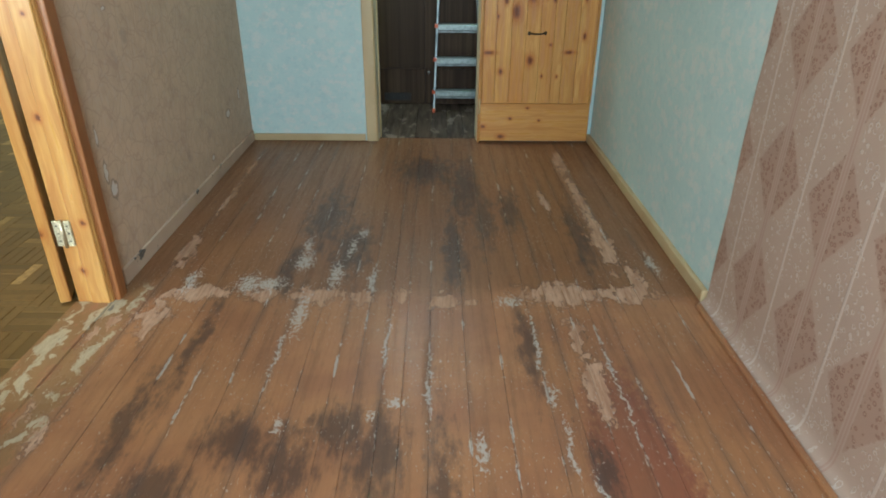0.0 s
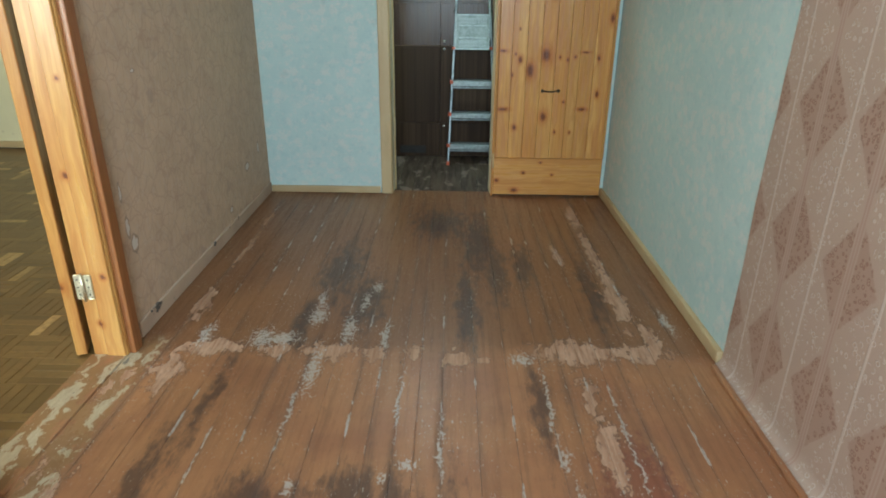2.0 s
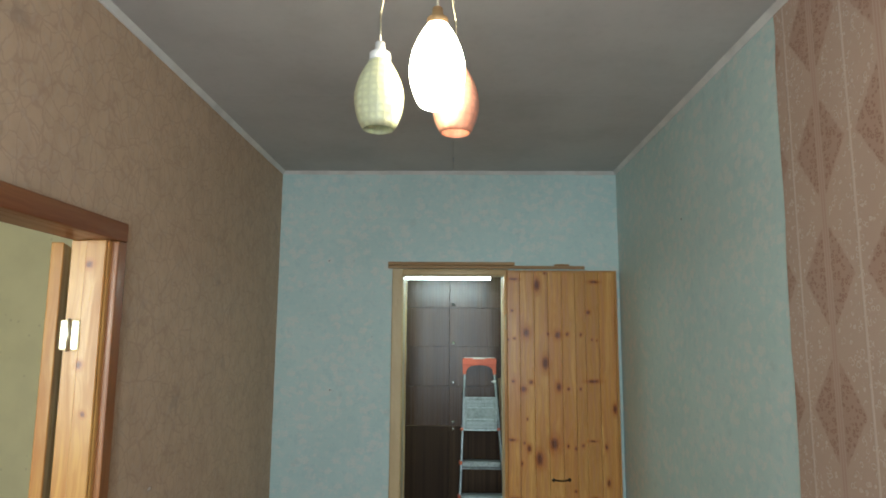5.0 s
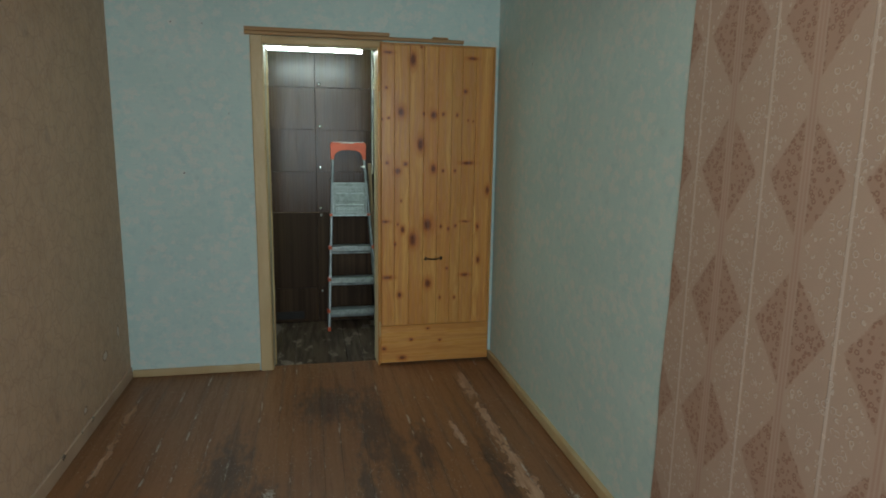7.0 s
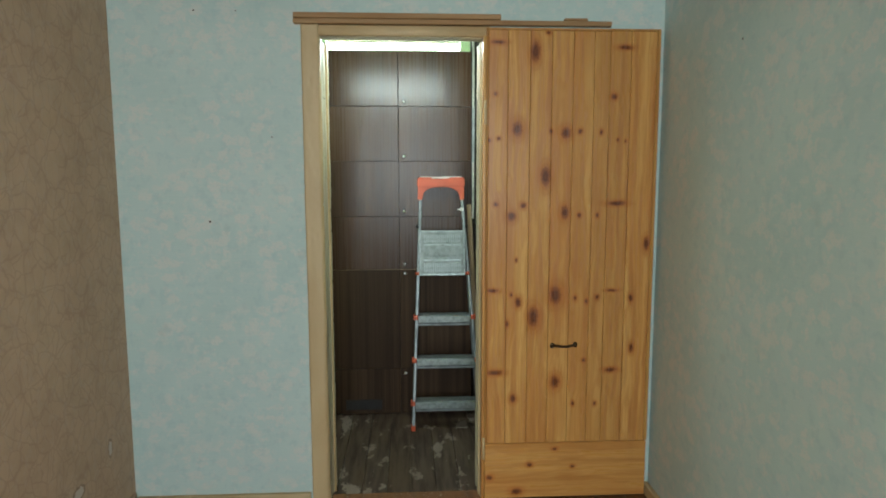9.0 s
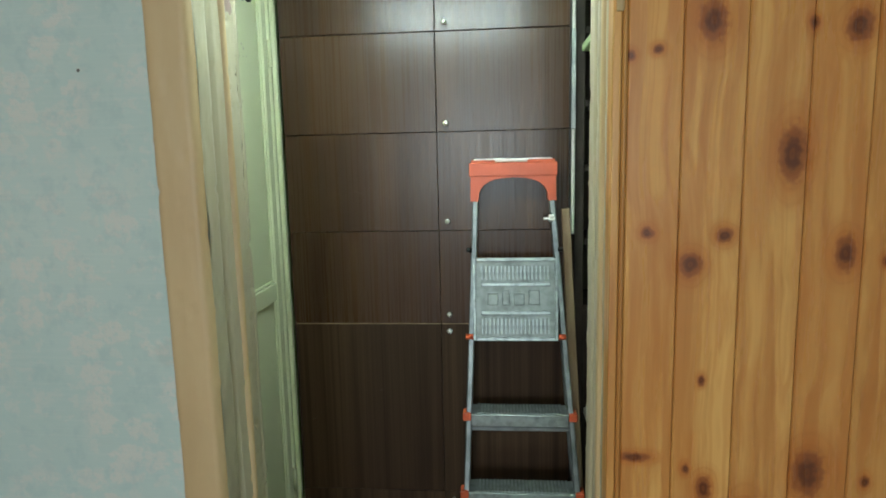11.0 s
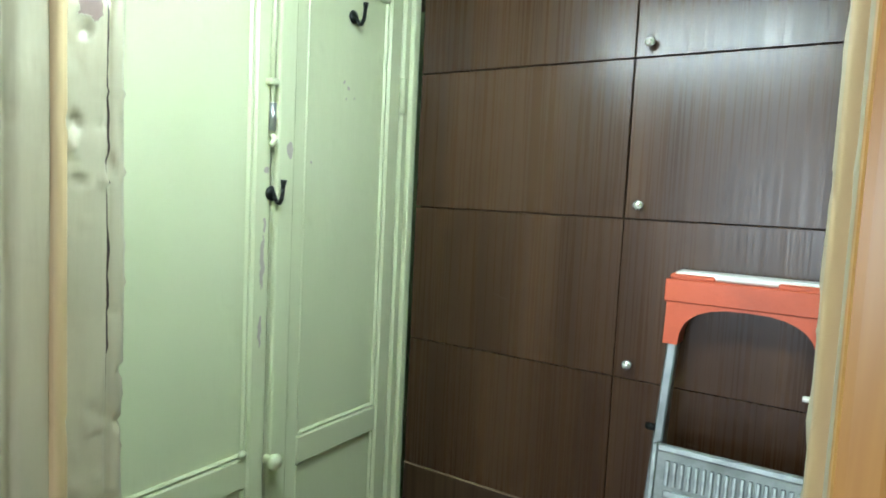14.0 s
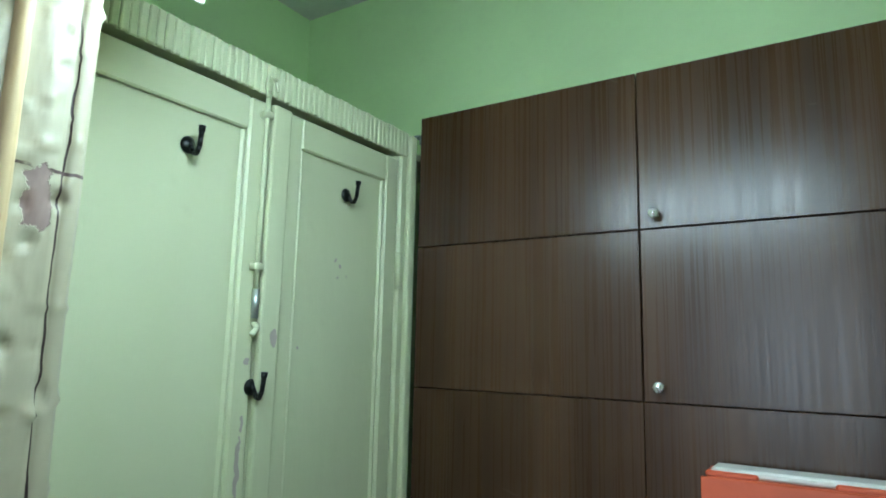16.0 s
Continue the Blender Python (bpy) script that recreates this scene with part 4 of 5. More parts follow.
# ---------- wardrobe with pale green doors ----------
def wardrobe():
    X = -0.345
    w = thing("wardrobe", "built-in wardrobe with pale green gloss-painted doors", "wardrobe", ((XCL + X) / 2, 4.98, 0))
    # dark board, set back, puts the deep shade into the door gaps
    part("carcass", bx(XCL + .002, X - .20, 4.565, 5.70, .0, 2.10), M_SHELF, w)
    part("top", bx(XCL + .002, X - .0505, 4.565, 5.70, 2.1005, 2.118), M_GREEN, w)
    part("post", bx(X - .05, X + .004, 4.565, 4.605, 0, 2.062, bevel=.005), M_GREEN, w)
    bm = bx(X - .05, X + .004, 5.378, 5.405, 0, 2.10, bevel=.005)
    box(bm, X - .05, X + .014, 5.404, 5.428, 0, 2.125, .006, 2)
    part("post", bm, M_GREEN, w)
    part("frieze", bx(X - .05, X + .004, 4.567, 5.402, 2.069, 2.126, bevel=.002), M_GREEN, w, "strip over the doors")
    step = (5.400 - 4.570) / 58
    flute = mesh_of("flute", bx(-.003, .005, -step / 2 + .0006, step / 2 - .0006, -.0295, .0295, bevel=.0022), M_GREEN)
    for i in range(58):
        f = new("flute", flute)
        f.parent = w
        f.location = Vector((X + .004 + .0008 * math.sin(i * 2.3), 4.570 + step * (i + .5), 2.098 + .001 * math.sin(i * 1.1))) - w.location

    def leaf(y0, y1, p0, p1):
        T = X
        d = part("door", bx(T - .03, T - .012, y0, y1, .06, 2.058), M_GREEN, w)
        for a, b in ((y0, p0), (p1, y1)):
            part("stile", bx(T - .0121, T, a, b, .06, 2.058, bevel=.004), M_GREEN, d)
        for z0, z1 in ((.06, .14), (1.005, 1.065), (1.998, 2.058)):
            part("rail", bx(T - .0121, T - .001, p0, p1, z0, z1, bevel=.003), M_GREEN, d)
        for z0, z1 in ((.14, 1.005), (1.065, 1.998)):
            for a in ((p0, p0 + .012, z0, z1), (p1 - .012, p1, z0, z1), (p0 + .012, p1 - .012, z0, z0 + .010)):
                part("moulding", bx(T - .0121, T - .004, a[0], a[1], a[2], a[3], bevel=.004), M_GREEN, d)
        return d
    d1 = leaf(4.608, 4.984, 4.655, 4.945)
    d2 = leaf(4.990, 5.375, 5.072, 5.330)
    part("astragal", bx(X - .001, X + .012, 4.988, 5.032, .06, 2.056, bevel=.005, seg=2), M_GREEN, d2)
    k = bmesh.new()
    m = Matrix.Translation((X + .012, 4.978, 1.055)) @ Matrix.Rotation(math.pi / 2, 4, "Y")
    lathe(k, [(.0, .0), (.009, 0), (.008, .012), (.013, .018), (.016, .026), (.012, .034), (.0, .036)], m, 16)
    part("knob", k, M_GREEN, d2, "painted-over round knob", True)
    k = bmesh.new()
    m = Matrix.Translation((X, 4.93, 1.075)) @ Matrix.Rotation(math.pi / 2, 4, "Y")
    lathe(k, [(.0, .0), (.008, 0), (.008, .006), (.0, .009)], m, 12)
    part("button", k, M_GREEN, d1, "", True)
    # no real hole: a black disc gives its dark inside
    k = bmesh.new()
    rod(k, (X - .012, 4.665, 1.10), (X - .008, 4.665, 1.10), .009, 14)
    part("keyhole", k, M_RUBBER, d1, "black disc standing for a round hole")
    # espagnolette bolt on the meeting stile
    b = bmesh.new()
    rod(b, (X + .010, 4.974, 1.70), (X + .010, 4.974, 2.075), .0045, 8)
    tube(b, [Vector(p) for p in ((X + .010, 4.974, 2.06), (X + .016, 4.962, 2.078), (X + .018, 4.965, 2.098), (X + .016, 4.985, 2.098), (X + .012, 4.992, 2.080))], .003)
    rod(b, (X + .010, 4.974, 1.665), (X + .010, 4.974, 1.72), .0055, 8)
    tube(b, [Vector(p) for p in ((X + .010, 4.974, 1.665), (X + .022, 4.972, 1.655), (X + .030, 4.955, 1.645))], .005)
    for z in (1.76, 2.03):
        box(b, X, X + .018, 4.964, 4.984, z - .006, z + .006, .002)
    part("bolt", b, M_GREEN, d1, "painted-over sliding bolt", True)
    b = bmesh.new()
    rod(b, (X + .011, 4.974, 1.672), (X + .011, 4.974, 1.722), .0062, 8)
    part("bolt_sleeve", b, M_ALU, d1, "bare steel sleeve", True)
    for z in (.35, 1.80):
        bm = bmesh.new()
        rod(bm, (X + .006, 5.377, z - .04), (X + .006, 5.377, z + .04), .007, 8)
        part("hinge", bm, M_GREEN, d2, "painted-over barrel hinge", True)


wardrobe()


def coat_hook(y, z, x=-0.353):
    h = thing("coat_hook", "black iron coat hook screwed to the green door", "coat hook", (x, y, z), "coat hooks on the wardrobe")
    b = bmesh.new()
    m = Matrix.Translation((x, y, z)) @ Matrix.Rotation(math.pi / 2, 4, "Y")
    lathe(b, [(0, 0), (.014, 0), (.014, .002), (.008, .006), (0, .008)], m, 16)
    part("rose", b, M_IRON, h, "", True)
    b = bmesh.new()
    pts = [(x + .004, y, z + .004), (x + .010, y, z - .006), (x + .016, y, z - .016), (x + .023, y, z - .017), (x + .029, y, z - .006), (x + .031, y, z + .010), (x + .032, y, z + .018)]
    tube(b, [Vector(p) for p in pts], .004)
    rod(b, (x + .0315, y, z + .016), (x + .0325, y, z + .026), .0048, 8, .006)
    part("arm", b, M_IRON, h, "", True)


coat_hook(4.835, 1.938)
coat_hook(5.208, 1.938)
coat_hook(4.985, 1.558, -0.345)


# ---------- dark cabinet wall ----------
def cabinets():
    Y = 5.431
    cols = [(-0.326, .1845), (.1855, .617)]
    rows = [(.006, .288), (.2895, .899), (.9005, 1.2170), (1.2185, 1.541), (1.5432, 1.8575), (1.8605, 2.172)]
    for ci, (x0, x1) in enumerate(cols):
        c = thing("cabinet", "tall dark wood-veneer cabinet stack, all doors shut", "cabinet", ((x0 + x1) / 2, Y + .14, 0), "closet cabinets")
        part("body", bx(x0, x1, Y + .020, YC - .004, .004, 2.172), M_SHELF, c)
        for ri, (z0, z1) in enumerate(rows):
            d = part("door", bx(x0 + (.0012 if ri > 3 else .0003), x1 - (.0012 if ri > 3 else .0003), Y + .0006 * ((ri + ci) % 2) - (.003 if ri < 2 else 0), Y + .019, z0, z1, bevel=.0008), M_VENEER_LOW if ri < 2 else M_VENEER, c)
            if ri == 1:
                part("worn_edge", bx(x0 + .001, x1 - .001, Y - .0036, Y + .004, z1 - .0012, z1 + .0006), M_STICK, d, "pale worn veneer edge")
            if ci == 1:
                zk = {0: .264, 1: .878, 2: .935, 3: 1.25, 4: 1.57, 5: 1.885}[ri]
                k = bmesh.new()
                lathe(k, [(0, 0), (.006, 0), (.005, .008), (.0095, .014), (.0105, .019), (.007, .023), (0, .024)], Matrix.Translation((.216, Y - (.003 if ri < 2 else 0), zk)) @ Matrix.Rotation(math.pi / 2, 4, "X"), 14)
                part("knob", k, M_CHROME, d, "small chrome knob", True)
            if ci == 0 and ri == 0:
                b = bmesh.new()
                box(b, -.152, .068, Y - .005, Y - .003, .030, .036)
                box(b, -.152, .068, Y - .005, Y - .003, .090, .096)
                for i in range(19):
                    box(b, -.150 + i * .012, -.1465 + i * .012, Y - .006, Y - .003, .036, .090)
                v = part("vent", b, M_SHELF, d, "dark slotted vent grille")
                # flat black sheet behind the bars, for the dark inside the slots
                part("slot", bx(-.151, .067, Y - .0042, Y - .0032, .0365, .0895), M_RUBBER, v)

    b = bmesh.new()
    box(b, -.352, -.329, Y + .001, Y + .020, 2.128, 2.133, .001)
    box(b, -.331, -.3275, Y + .001, Y + .020, 2.108, 2.128, .001)
    for x in (-.345, -.337):
        rod(b, (x, Y + .010, 2.133), (x, Y + .010, 2.136), .003, 8)
    tagged(new("bracket", mesh_of("bracket", b, M_ZINC)), "small grey steel bracket between wardrobe and cabinets", "bracket")


cabinets()


# ---------- shelf recess beside the cabinets ----------
def shelves():
    s = thing("shelf_unit", "open brown shelf unit, dusty and half full", "shelf", (1.0, 5.58, 0))
    part("side", bx(.632, .664, 5.452, YC - .004, .004, 2.30, bevel=.002), M_SHELF, s)
    part("side", bx(1.395, 1.417, 5.452, YC - .004, .004, 2.30, bevel=.002), M_SHELF, s)
    part("back", bx(.664, 1.395, YC - .016, YC - .006, .004, 2.30), M_SHELF, s)
    part("front_panel", bx(.6645, 1.3945, 5.458, 5.470, .62, .937), M_SHELF, s)
    for z in (.958, 1.182, 1.424, 1.632, 1.86, 2.08):
        part("board", bx(.6645, 1.3945, 5.455, YC - .017, z - .02, z, bevel=.002), M_SHELF, s)
    p = thing("door_edge", "old white-painted door edge with a lock plate", "door edge", (.626, 5.44, 0))
    part("strip", bx(.6175, .631, 5.430, 5.452, 1.20, 2.25, bevel=.004), M_WHITE, p)
    part("seal", bx(.6115, .6172, 5.424, 5.430, 1.25, 2.2, bevel=.001), M_RUBBER, p)
    part("lock_plate", bx(.6172, .6315, 5.4255, 5.4298, 1.54, 1.85, bevel=.003), M_ALU, p, "dull metal lock plate")


shelves()


tagged(new("green_shelf", mesh_of("green_shelf", bx(.652, 1.41, 4.98, 5.448, 1.782, 1.806, bevel=.003), M_GREEN_WALL)), "green-painted board fixed before the shelf unit", "shelf")


def pot(name, x, y, z, prof, mat, label, cat):
    b = bmesh.new()
    lathe(b, prof, Matrix.Translation((x, y, z)), 20)
    ob = tagged(new(name, mesh_of(name, b, mat, True)), label, cat)
    return ob


pot("vase", .80, 5.57, 1.425, [(0, 0), (.03, 0), (.05, .03), (.055, .06), (.03, .11), (.025, .14), (.035, .16), (0.02, .158)], M_BROWN_THING, "dark brown vase on the shelf", "vase")
pot("candlestick", .80, 5.56, 1.183, [(0, 0), (.04, 0), (.035, .015), (.012, .04), (.018, .08), (.012, .11), (.035, .13), (.03, .15), (0, .15)], M_BROWN_THING, "dark brown candlestick on the shelf", "candlestick")
pot("bowl", .83, 5.57, .959, [(0, 0), (.05, 0), (.08, .05), (.085, .11), (.075, .13), (0, .12)], M_BROWN_THING, "dark rounded bowl on the shelf", "bowl")
pot("figurine", .84, 5.57, 1.633, [(0, 0), (.05, 0), (.06, .03), (.03, .07), (.035, .1), (0, .13)], M_BROWN_THING, "dark brown rounded ornament on the shelf", "ornament")


# ---------- white stand, box, bag, batten ----------
def stand():
    s = thing("low_stand", "low white-painted stand with chipped top", "stand", (.95, 5.25, 0))
    part("top", bx(.668, 1.40, 5.02, 5.448, .575, .60, bevel=.003), old_paint("chipped white paint", (.62, .60, .52), (.55, .52, .44), (.25, .2, .15), .5, .6, .002), s)
    for x, y in ((.70, 5.05), (1.37, 5.05), (.70, 5.42), (1.37, 5.42)):
        part("leg", bx(x - .018, x + .018, y - .018, y + .018, .003, .575, bevel=.003), M_WHITE, s)


stand()


def carton():
    c = thing("carton", "open brown cardboard box", "box", (.86, 5.30, .60))
    x0, x1, y0, y1, z0, z1 = .702, 1.03, 5.19, 5.43, .601, .965
    t = .005
    for a in ((x0, x0 + t, y0, y1), (x1 - t, x1, y0, y1), (x0 + t, x1 - t, y0, y0 + t), (x0 + t, x1 - t, y1 - t, y1)):
        part("side", bx(*a, z0, z1), M_CARD, c)
    part("bottom", bx(x0 + t, x1 - t, y0 + t, y1 - t, z0, z0 + t), M_CARD, c)
    part("label", bx(x0 - .0015, x0 - .0003, 5.29, 5.36, .72, .80), M_WHITE, c, "pale paper sticker")


carton()


def cloth():
    b = bmesh.new()
    n = 22
    grid = []
    for i in range(n + 1):
        row = []
        for j in range(n + 1):
            u, v = i / n, j / n
            h = noise.noise(Vector((u * 4, v * 4, 3))) * .02 + noise.noise(Vector((u * 9, v * 9, 7))) * .012
            e = min(u, 1 - u, v, 1 - v)
            row.append(b.verts.new((.710 + .31 * u, 5.198 + .224 * v, .958 + h * 1.8 + .055 * min(1, e * 4))))
        grid.append(row)
    for i in range(n):
        for j in range(n):
            b.faces.new((grid[i][j], grid[i + 1][j], grid[i + 1][j + 1], grid[i][j + 1]))
    ob = tagged(new("cloth", mesh_of("cloth", b, M_CLOTH, True)), "crumpled dark green cloth stuffed in the box", "cloth")
    ob.modifiers.new("thick", "SOLIDIFY").thickness = .006


cloth()


def bag():
    b = bmesh.new()
    n, rows = 26, 14
    rings = []
    for r in range(rows + 1):
        f = r / rows
        rad = .088 * (1 - .55 * max(0, f - .45) / .55) * (0.85 + .15 * math.sin(f * 3))
        ring = []
        for i in range(n):
            a = 2 * math.pi * i / n
            w = 1 + .16 * noise.noise(Vector((math.cos(a) * 2, math.sin(a) * 2, f * 5))) + .08 * math.sin(a * 7 + f * 6)
            ring.append(b.verts.new((.765 + rad * 1.15 * w * math.cos(a), 5.10 + rad * .8 * w * math.sin(a), 0.602 + .265 * f)))
        rings.append(ring)
    for lo, hi in zip(rings, rings[1:]):
        for i in range(n):
            f = b.faces.new((lo[i], lo[(i + 1) % n], hi[(i + 1) % n], hi[i]))
    for f in b.faces:
        c = f.calc_center_median()
        if c.y < 5.11 and .66 < c.z < .79 and .66 < c.x < .775 and noise.noise(c * 30) > .12:
            f.material_index = 1
    b.faces.new(rings[0][::-1])
    for dx in (-.03, .03):
        tube(b, [Vector(p) for p in ((.765 + dx - .02, 5.10, .83), (.765 + dx - .012, 5.095, .875), (.765 + dx + .012, 5.095, .88), (.765 + dx + .02, 5.10, .83))], .006, 6)
    tagged(new("plastic_bag", mesh_of("plastic_bag", b, [M_YELLOW, M_RED], True)), "crumpled yellow plastic bag with red print", "bag")


bag()
b = bmesh.new()
beam(b, (.652, 5.27, .001), (.598, 5.412, 1.288), .028, .020, .002)
tagged(new("wooden_batten", mesh_of("wooden_batten", b, M_STICK)), "grey weathered wooden batten leaning on the cabinet", "batten")


# ---------- step ladder ----------
def ladder():
    L = thing("step_ladder", "galvanised folding step ladder with orange plastic caps", "ladder", (.45, 5.2, 0))

    def y_at(z):
        return 5.170 + .155 * z

    def xl(z):
        return .249 + (.302 - .249) * z / 1.33

    def xr(z):
        return .662 - (.662 - .560) * z / 1.33
    for f in (xl, xr):
        s = 1 if f is xl else -1
        bm = bmesh.new()
        beam(bm, (f(.02) + s * .009, y_at(.02), .02), (f(1.36) + s * .009, y_at(1.36), 1.36), .018, .030, .003)
        part("rail", bm, M_ZINC, L)
        part("foot", bx(f(0) + s * .009 - .013, f(0) + s * .009 + .013, y_at(0) - .02, y_at(0) + .02, .0, .032, bevel=.004), M_ORANGE, L, "orange plastic foot")
        bm = bmesh.new()
        beam(bm, (f(.02) + s * .008, 5.392, .003), (f(1.30) + s * .008, 5.386, 1.30), .012, .022, .002)
        part("rear_leg", bm, M_ZINC, L)
    for z in (.165, .408, .652):
        y, a, b = y_at(z), xl(z) + .016, xr(z) - .016
        bm = bmesh.new()
        box(bm, a, b, y - .022, y + .062, z - .012, z, .002)
        box(bm, a, b, y - .024, y - .018, z - .040, z - .001, .002)
        k = len(bm.faces)
        for i in range(26):
            x = a + .022 + (b - a - .044) * i / 25
            box(bm, x - .003, x + .003, y - .016, y + .058, z, z + .004)
        bm.faces.ensure_lookup_table()
        for f in bm.faces[k:]:
            f.material_index = 1
        t = part("tread", bm, [M_TREAD, M_RIB], L, "ridged metal tread")
        for x in (a - .014, b + .014):
            part("end_cap", bx(x - .013, x + .013, y - .026, y + .02, z - .022, z + .004, bevel=.003), M_ORANGE, t, "orange plastic end cap")
        bm = bmesh.new()
        beam(bm, (a - .005, y - .004, z - .052), (b + .005, y - .004, z - .052), .016, .014, .002, up=(0, 0, 1))
        part("cross_bar", bm, M_ZINC, L)
    # platform folded up
    z0, z1 = .884, 1.143
    xa, xb = .300, .566

    def yp(z):
        return y_at(z) - .030
    plate = bmesh.new()
    tilt = Matrix.Translation((0, yp(z0), z0)) @ Matrix.Rotation(-math.atan(.155), 4, "X")
    hgt = (z1 - z0) * 1.012
    box(plate, xa, xb, 0, .012, 0, hgt, .004)
    plate.transform(tilt)
    p = part("platform", plate, M_TREAD, L, "ribbed platform folded upright with raised mark")

    def raised(name, *a, bevel=.002):
        bm = bx(*a, bevel=bevel)
        bm.transform(tilt)
        part(name, bm, M_TREAD if name == "mark" else M_RIB, p)
    for a in ((xa, xa + .010), (xb - .010, xb)):
        raised("rim", a[0], a[1], -.006, .0, 0, hgt)
    raised("rim", xa + .010, xb - .010, -.006, 0, hgt - .012, hgt)
    raised("rim", xa + .010, xb - .010, -.006, 0, 0, .012)
    for zz in (.088, .178):
        raised("bar", xa + .026, xb - .024, -.005, 0, zz - .006, zz + .006)
    # the maker's mark, drawn as plain raised blocks
    x = xa + .046
    for w, top in ((.034, .150), (.024, .160), (.034, .150), (.036, .160)):
        raised("mark", x, x + w, -.0035, 0, .112, top, bevel=.003)
        x += w + .012
    for za, zb in ((.022, .072), (.192, .236)):
        rib = mesh_of("rib", bx(-.0034, .0034, -.003, .003, (za - zb) / 2, (zb - za) / 2, bevel=.0012), M_RIB)
        for i in range(18):
            r = new("rib", rib)
            r.parent = p
            r.matrix_basis = Matrix.Translation(-L.location) @ tilt @ Matrix.Translation((xa + .030 + (xb - xa - .060) * i / 17, -.003, (za + zb) / 2))
    for x in (xa - .010, xb + .010):
        bm = bmesh.new()
        rod(bm, (x - .014, yp(.90) + .006, .895), (x + .014, yp(.90) + .006, .895), .009, 12)
        part("pivot", bm, M_ORANGE, p, "orange pivot sleeve", True)
        bm = bmesh.new()
        rod(bm, (x - .008, y_at(1.17) - .018, 1.165), (x + .008, y_at(1.17) - .018, 1.165), .007, 10)
        part("bolt", bm, M_IRON, p, "", True)
    # orange hoop cap
    z0, z1 = 1.318, 1.440
    xo0, xo1 = .294, .566
    out = [(xo0, z0), (xo0 + .003, z1 - .014), (xo0 + .012, z1), (xo1 - .012, z1), (xo1 - .003, z1 - .014), (xo1, z0), (xo1 - .026, z0)]
    n = 14
    cx, rx = (xo0 + xo1) / 2, (xo1 - xo0) / 2 - .026
    for i in range(n + 1):
        a = math.pi * i / n
        out.append((cx + rx * math.copysign(abs(math.cos(a)) ** .75, math.cos(a)), z0 + .002 + .072 * abs(math.sin(a)) ** .8))
    out.append((xo0 + .026, z0))
    bm = bmesh.new()
    extrude(bm, out, 1, y_at(1.38) - .026, y_at(1.38) + .026)
    box(bm, xo0 + .004, cx - .055, y_at(1.38) - .024, y_at(1.38) + .028, z1 - .002, z1 + .008, .003)
    box(bm, cx + .045, xo1 - .004, y_at(1.38) - .024, y_at(1.38) + .028, z1 - .002, z1 + .008, .003)
    cap = part("top_cap", bm, M_ORANGE, L, "orange plastic hoop cap")
    part("band", bx(xo0 - .002, xo1 + .002, y_at(1.38) - .0300, y_at(1.38) - .0262, 1.397, z1 - .001, bevel=.0018), M_ORANGE, cap, "thicker upper band of the cap")
    part("tool_tray", bx(xo0 + .012, xo1 - .012, y_at(1.38) - .020, y_at(1.38) + .034, z1 + .001, z1 + .013, bevel=.003), M_WHITE, cap, "white plastic insert")
    bm = bmesh.new()
    rod(bm, (.525, y_at(1.26) - .012, 1.262), (.560, y_at(1.26) - .012, 1.262), .005, 10)
    rod(bm, (.540, y_at(1.26) - .012, 1.262), (.556, y_at(1.26) - .012, 1.262), .012, 6)
    part("wing_nut", bm, M_WHITE, L, "white plastic nut on a bolt")


ladder()


# ---------- closet strip light ----------
def strip_light():
    x0, x1, z0 = -.116, .478, 2.030
    s = thing("strip_light", "lit fluorescent batten light under a board", "strip light", ((x0 + x1) / 2, 4.646, 2.16))
    part("housing", bx(x0 + .01, x1 - .01, 4.622, 4.656, z0 + .060, 2.149, bevel=.003), M_WHITE, s)
    bm = bmesh.new()
    # assumed outline, far side raised to throw more light on the back wall
    extrude(bm, [(4.616, 2.076), (4.600, 2.056), (4.598, 2.036), (4.606, 2.0285), (4.656, 2.0285), (4.672, 2.040), (4.682, 2.062), (4.680, 2.088), (4.664, 2.100)], 0, x0, x1)
    part("diffuser", bm, M_TUBE, s, "glowing opal cover")
    # lip added on the room side to keep the glow off the jamb
    part("reflector", bx(x0, x1, 4.592, 4.5975, 2.044, 2.090, bevel=.001), M_WHITE, s, "added white lip shielding the jamb from the light")
    for x in (x0 - .0035, x1 + .0035):
        part("end_cap", bx(x - .003, x + .003, 4.599, 4.681, z0, z0 + .070, bevel=.002), M_WHITE, s)
    tagged(new("shelf_board", mesh_of("shelf_board", bx(-.20, .54, YF + .1605, 4.650, 2.150, 2.168, bevel=.003), M_BEIGE)), "beige painted board over the closet doorway", "shelf")

    b = bmesh.new()
    tube(b, [Vector(p) for p in ((-.124, 4.625, 2.072), (-.150, 4.612, 2.078), (-.178, 4.600, 2.105), (-.190, 4.592, 2.149))], .0028, 6)
    tagged(new("cable", mesh_of("cable", b, M_RUBBER, True)), "thin black cable feeding the strip light", "cable")


strip_light()


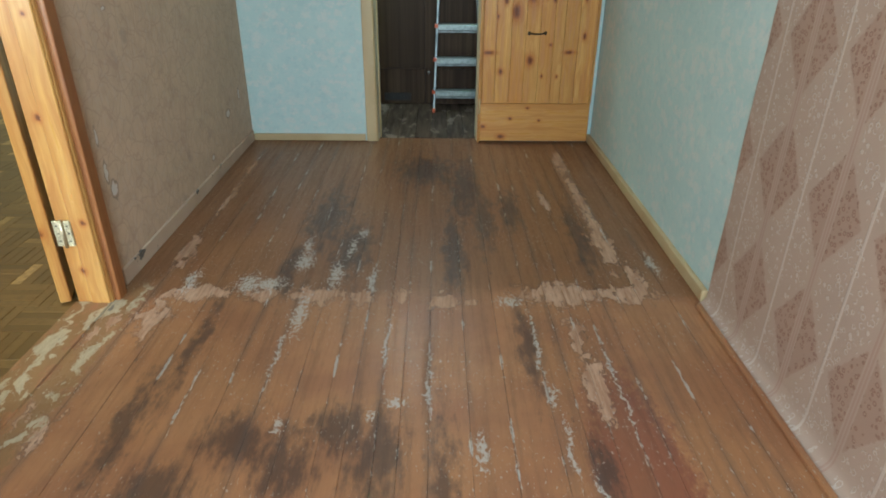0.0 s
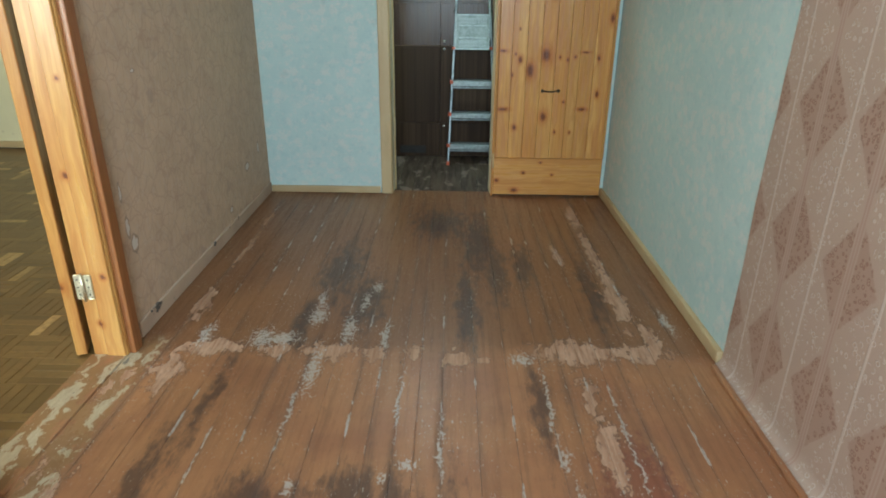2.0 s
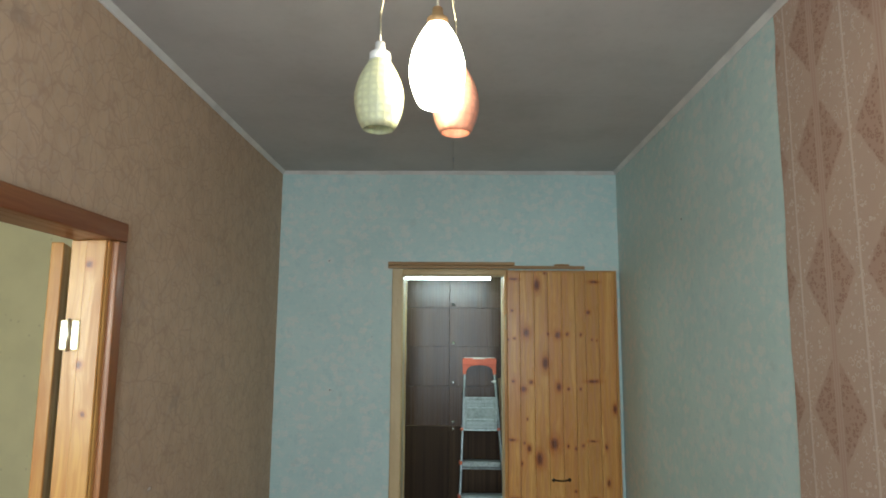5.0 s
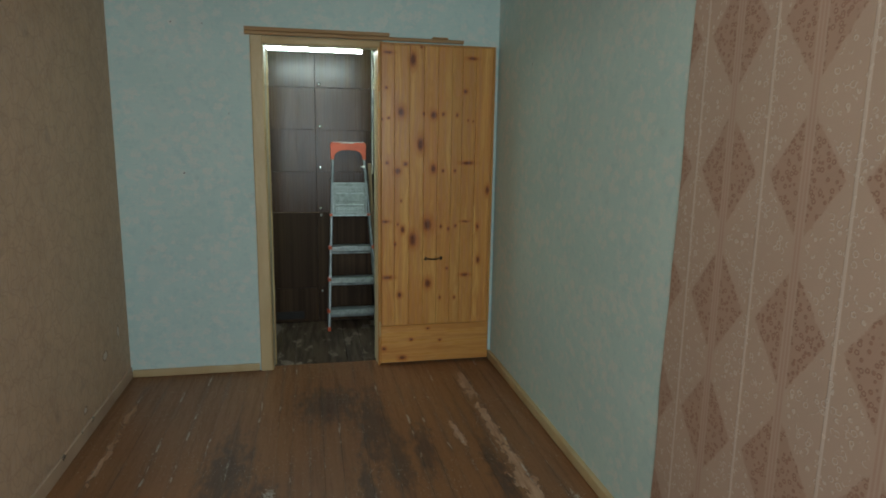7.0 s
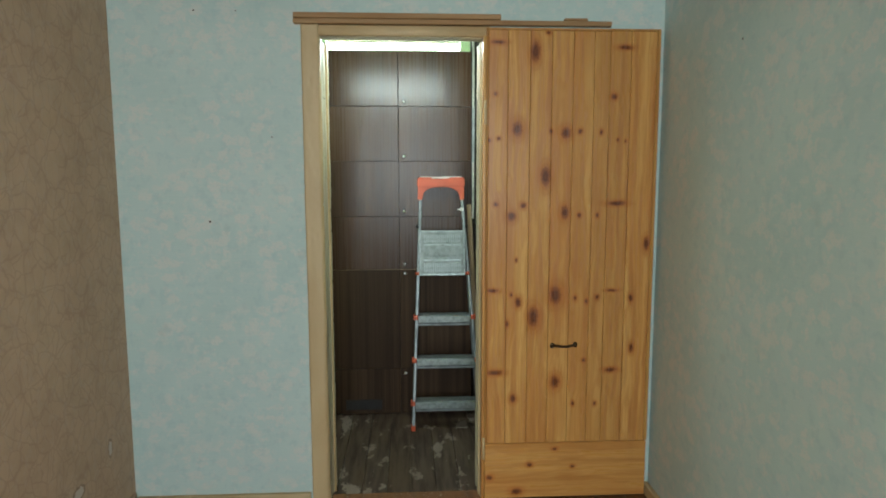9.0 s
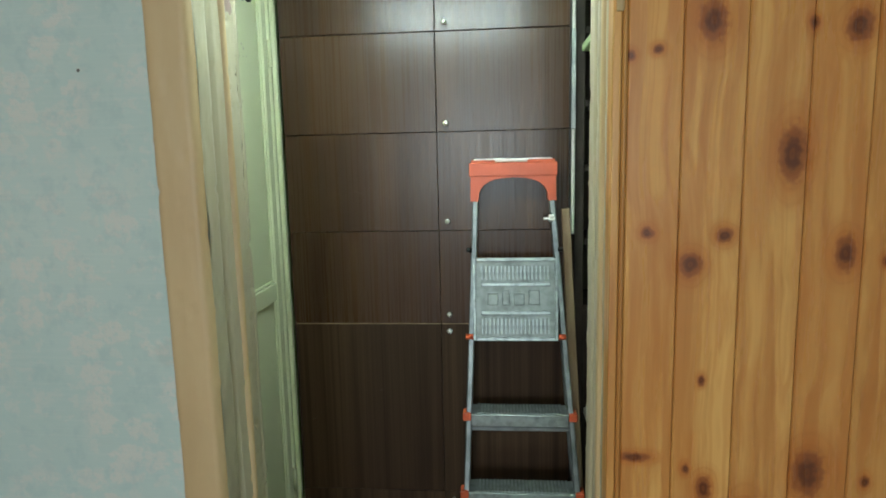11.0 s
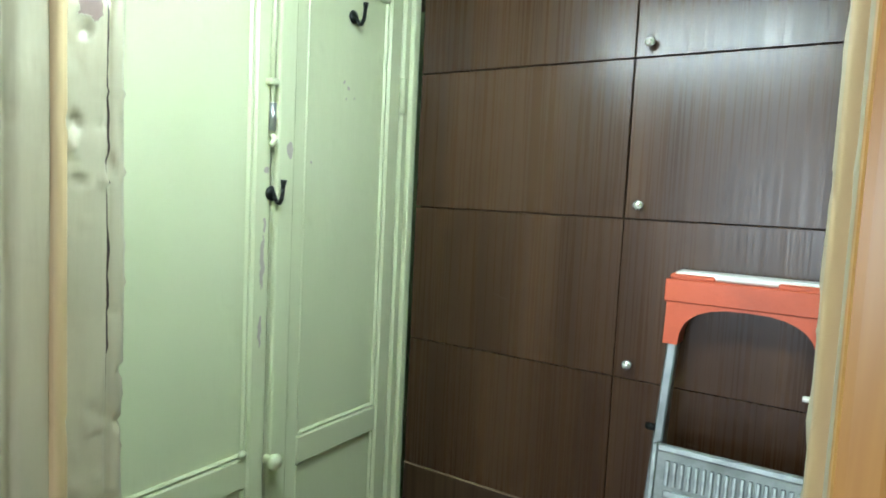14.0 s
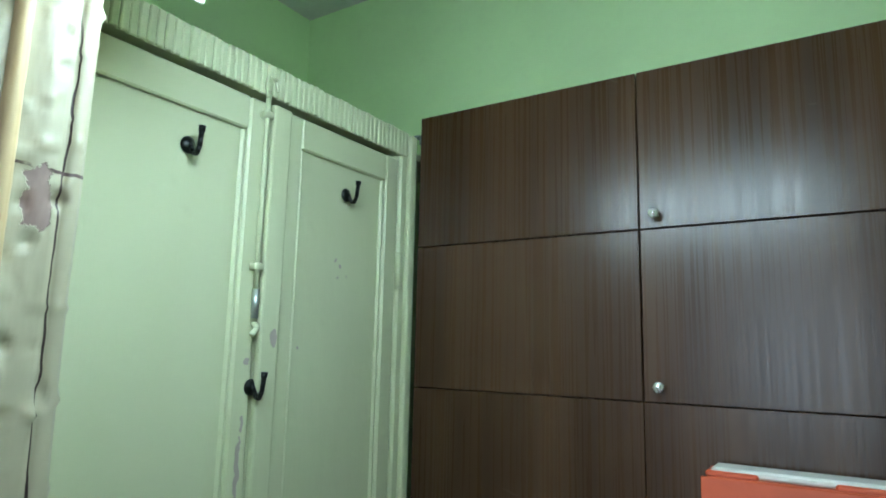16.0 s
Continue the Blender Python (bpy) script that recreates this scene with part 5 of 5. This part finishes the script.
# ---------- three-lamp pendant ----------
def pendant():
    P = thing("pendant_lamp", "three-shade hanging lamp, the white shade lit", "pendant lamp", (.14, 1.62, H))
    bm = bmesh.new()
    lathe(bm, [(0, -.0005), (.06, -.0005), (.055, -.02), (.03, -.035), (0, -.036)], Matrix.Translation((.14, 1.62, H)), 24)
    part("ceiling_rose", bm, M_BRONZE, P, "", True)
    for nm, x, y, bot, hgt, rad, mat, lab in (("shade", .043, 1.62, 2.120, .182, .061, M_SHADE_G, "pale green dimpled glass shade"), ("shade", .186, 1.58, 2.166, .206, .067, M_LIT, "glowing white glass shade"),
                                              ("shade", .230, 1.68, 2.130, .182, .060, M_SHADE_P, "salmon dimpled glass shade")):
        b = bmesh.new()
        n, rows = 28, 16
        prof = []
        for r in range(rows + 1):
            f = r / rows
            prof.append((rad * (0.62 + .38 * math.sin(min(1, f / .42) * math.pi / 2) ** .8) if f < .42 else rad * (1 - .66 * ((f - .42) / .58) ** 1.9), f * hgt))
        rings = lathe(b, prof, Matrix.Translation((x, y, bot)), n)
        sh = part("shade", b, mat, P, lab, True)
        sh.modifiers.new("thick", "SOLIDIFY").thickness = .003
        b = bmesh.new()
        lathe(b, [(0, .04), (.012, .04), (.014, .02), (.026, .012), (.027, -.008), (0, -.008)], Matrix.Translation((x, y, bot + hgt)), 16)
        part("collar", b, M_BATTEN if mat is M_LIT else M_WHITE, sh, "", True)
        b = bmesh.new()
        tube(b, [Vector(p) for p in ((x, y, bot + hgt + .03), (x, y, bot + hgt + .12), ((x + .14) / 2, (y + 1.62) / 2, H - .06), (.14, 1.62, H - .02))], .0025, 6)
        part("cord", b, M_BRASS, sh, "", True)


pendant()


# ---------- floors ----------
ground = solid("floor", "worn brown-painted board floor with peeled patches", "floor", M_FLOOR, lambda bm: box(bm, XL - .0, XR + .1, YB - .1, YF + .06, -.08, -.012))
rng = random.Random(2)
edges = [XL] + FLOOR_EDGES + [XR + .02]
for a, b in zip(edges, edges[1:]):
    lift = rng.uniform(-.0007, .0007)
    part("floorboard", bx(a + .0002, b - .0002, YB, YF + .058, -.02, lift, bevel=.0007), M_FLOOR, ground)
closet_floor = solid("floor_closet", "dark worn board floor with peeled pale patches", "floor", M_CLOSET_FLOOR, lambda bm: box(bm, XCL, XCR, YF + .061, YC, -.08, -.012))
xs = [XCL] + [XCL + .115 * i for i in range(1, 21)] + [XCR]
for a, b in zip(xs, xs[1:]):
    part("floorboard", bx(a + .0012, b - .0012, YF + .062, YC, -.02, rng.uniform(-.0015, 0), bevel=.0025), M_CLOSET_FLOOR, closet_floor)

side_floor = solid("floor_side", "mosaic oak parquet floor with a few pale blocks", "floor", M_PARQUET, lambda bm: box(bm, -4.7, LX - .011, -1.5, 5.55, -.08, -.006))
S = .168
slat_x = mesh_of("parquet_block", bx(-S / 2 + .0006, S / 2 - .0006, -S / 8 + .0006, S / 8 - .0006, -.006, 0, bevel=.0008), M_PARQUET)
slat_y = mesh_of("parquet_block", bx(-S / 8 + .0006, S / 8 - .0006, -S / 2 + .0006, S / 2 - .0006, -.006, 0, bevel=.0008), M_PARQUET)
verts, faces = [], []
count = 0
cells = [(i, j) for i in range(20) for j in range(40)]
cells.sort(key=lambda c: (c[0] * S) ** 2 + (-1.3 + c[1] * S - 2.4) ** 2)
for i, j in cells:
    cx, cy = LX - .012 - S / 2 - i * S, -1.45 + S / 2 + j * S
    for q in range(4):
        o = (q - 1.5) * S / 4
        x, y = (cx, cy + o) if (i + j) % 2 else (cx + o, cy)
        z = rng.uniform(-.0008, .0006)
        if count < 296:
            ob = new("parquet_block", slat_x if (i + j) % 2 else slat_y)
            ob.parent = side_floor
            ob.location = (x, y, z)
            count += 1
        else:
            w, d = (S / 2 - .0006, S / 8 - .0006) if (i + j) % 2 else (S / 8 - .0006, S / 2 - .0006)
            k = len(verts)
            verts += [(x - w, y - d, z), (x + w, y - d, z), (x + w, y + d, z), (x - w, y + d, z), (x - w, y - d, -.006), (x + w, y - d, -.006), (x + w, y + d, -.006), (x - w, y + d, -.006)]
            faces += [(k, k + 1, k + 2, k + 3), (k, k + 4, k + 5, k + 1), (k + 1, k + 5, k + 6, k + 2), (k + 2, k + 6, k + 7, k + 3), (k + 3, k + 7, k + 4, k)]
me = bpy.data.meshes.new("parquet_field")
me.from_pydata(verts, [], faces)
me.materials.append(M_PARQUET)
rest = tagged(new("parquet_field", me), "", "", "", "stuff")
rest.parent = side_floor
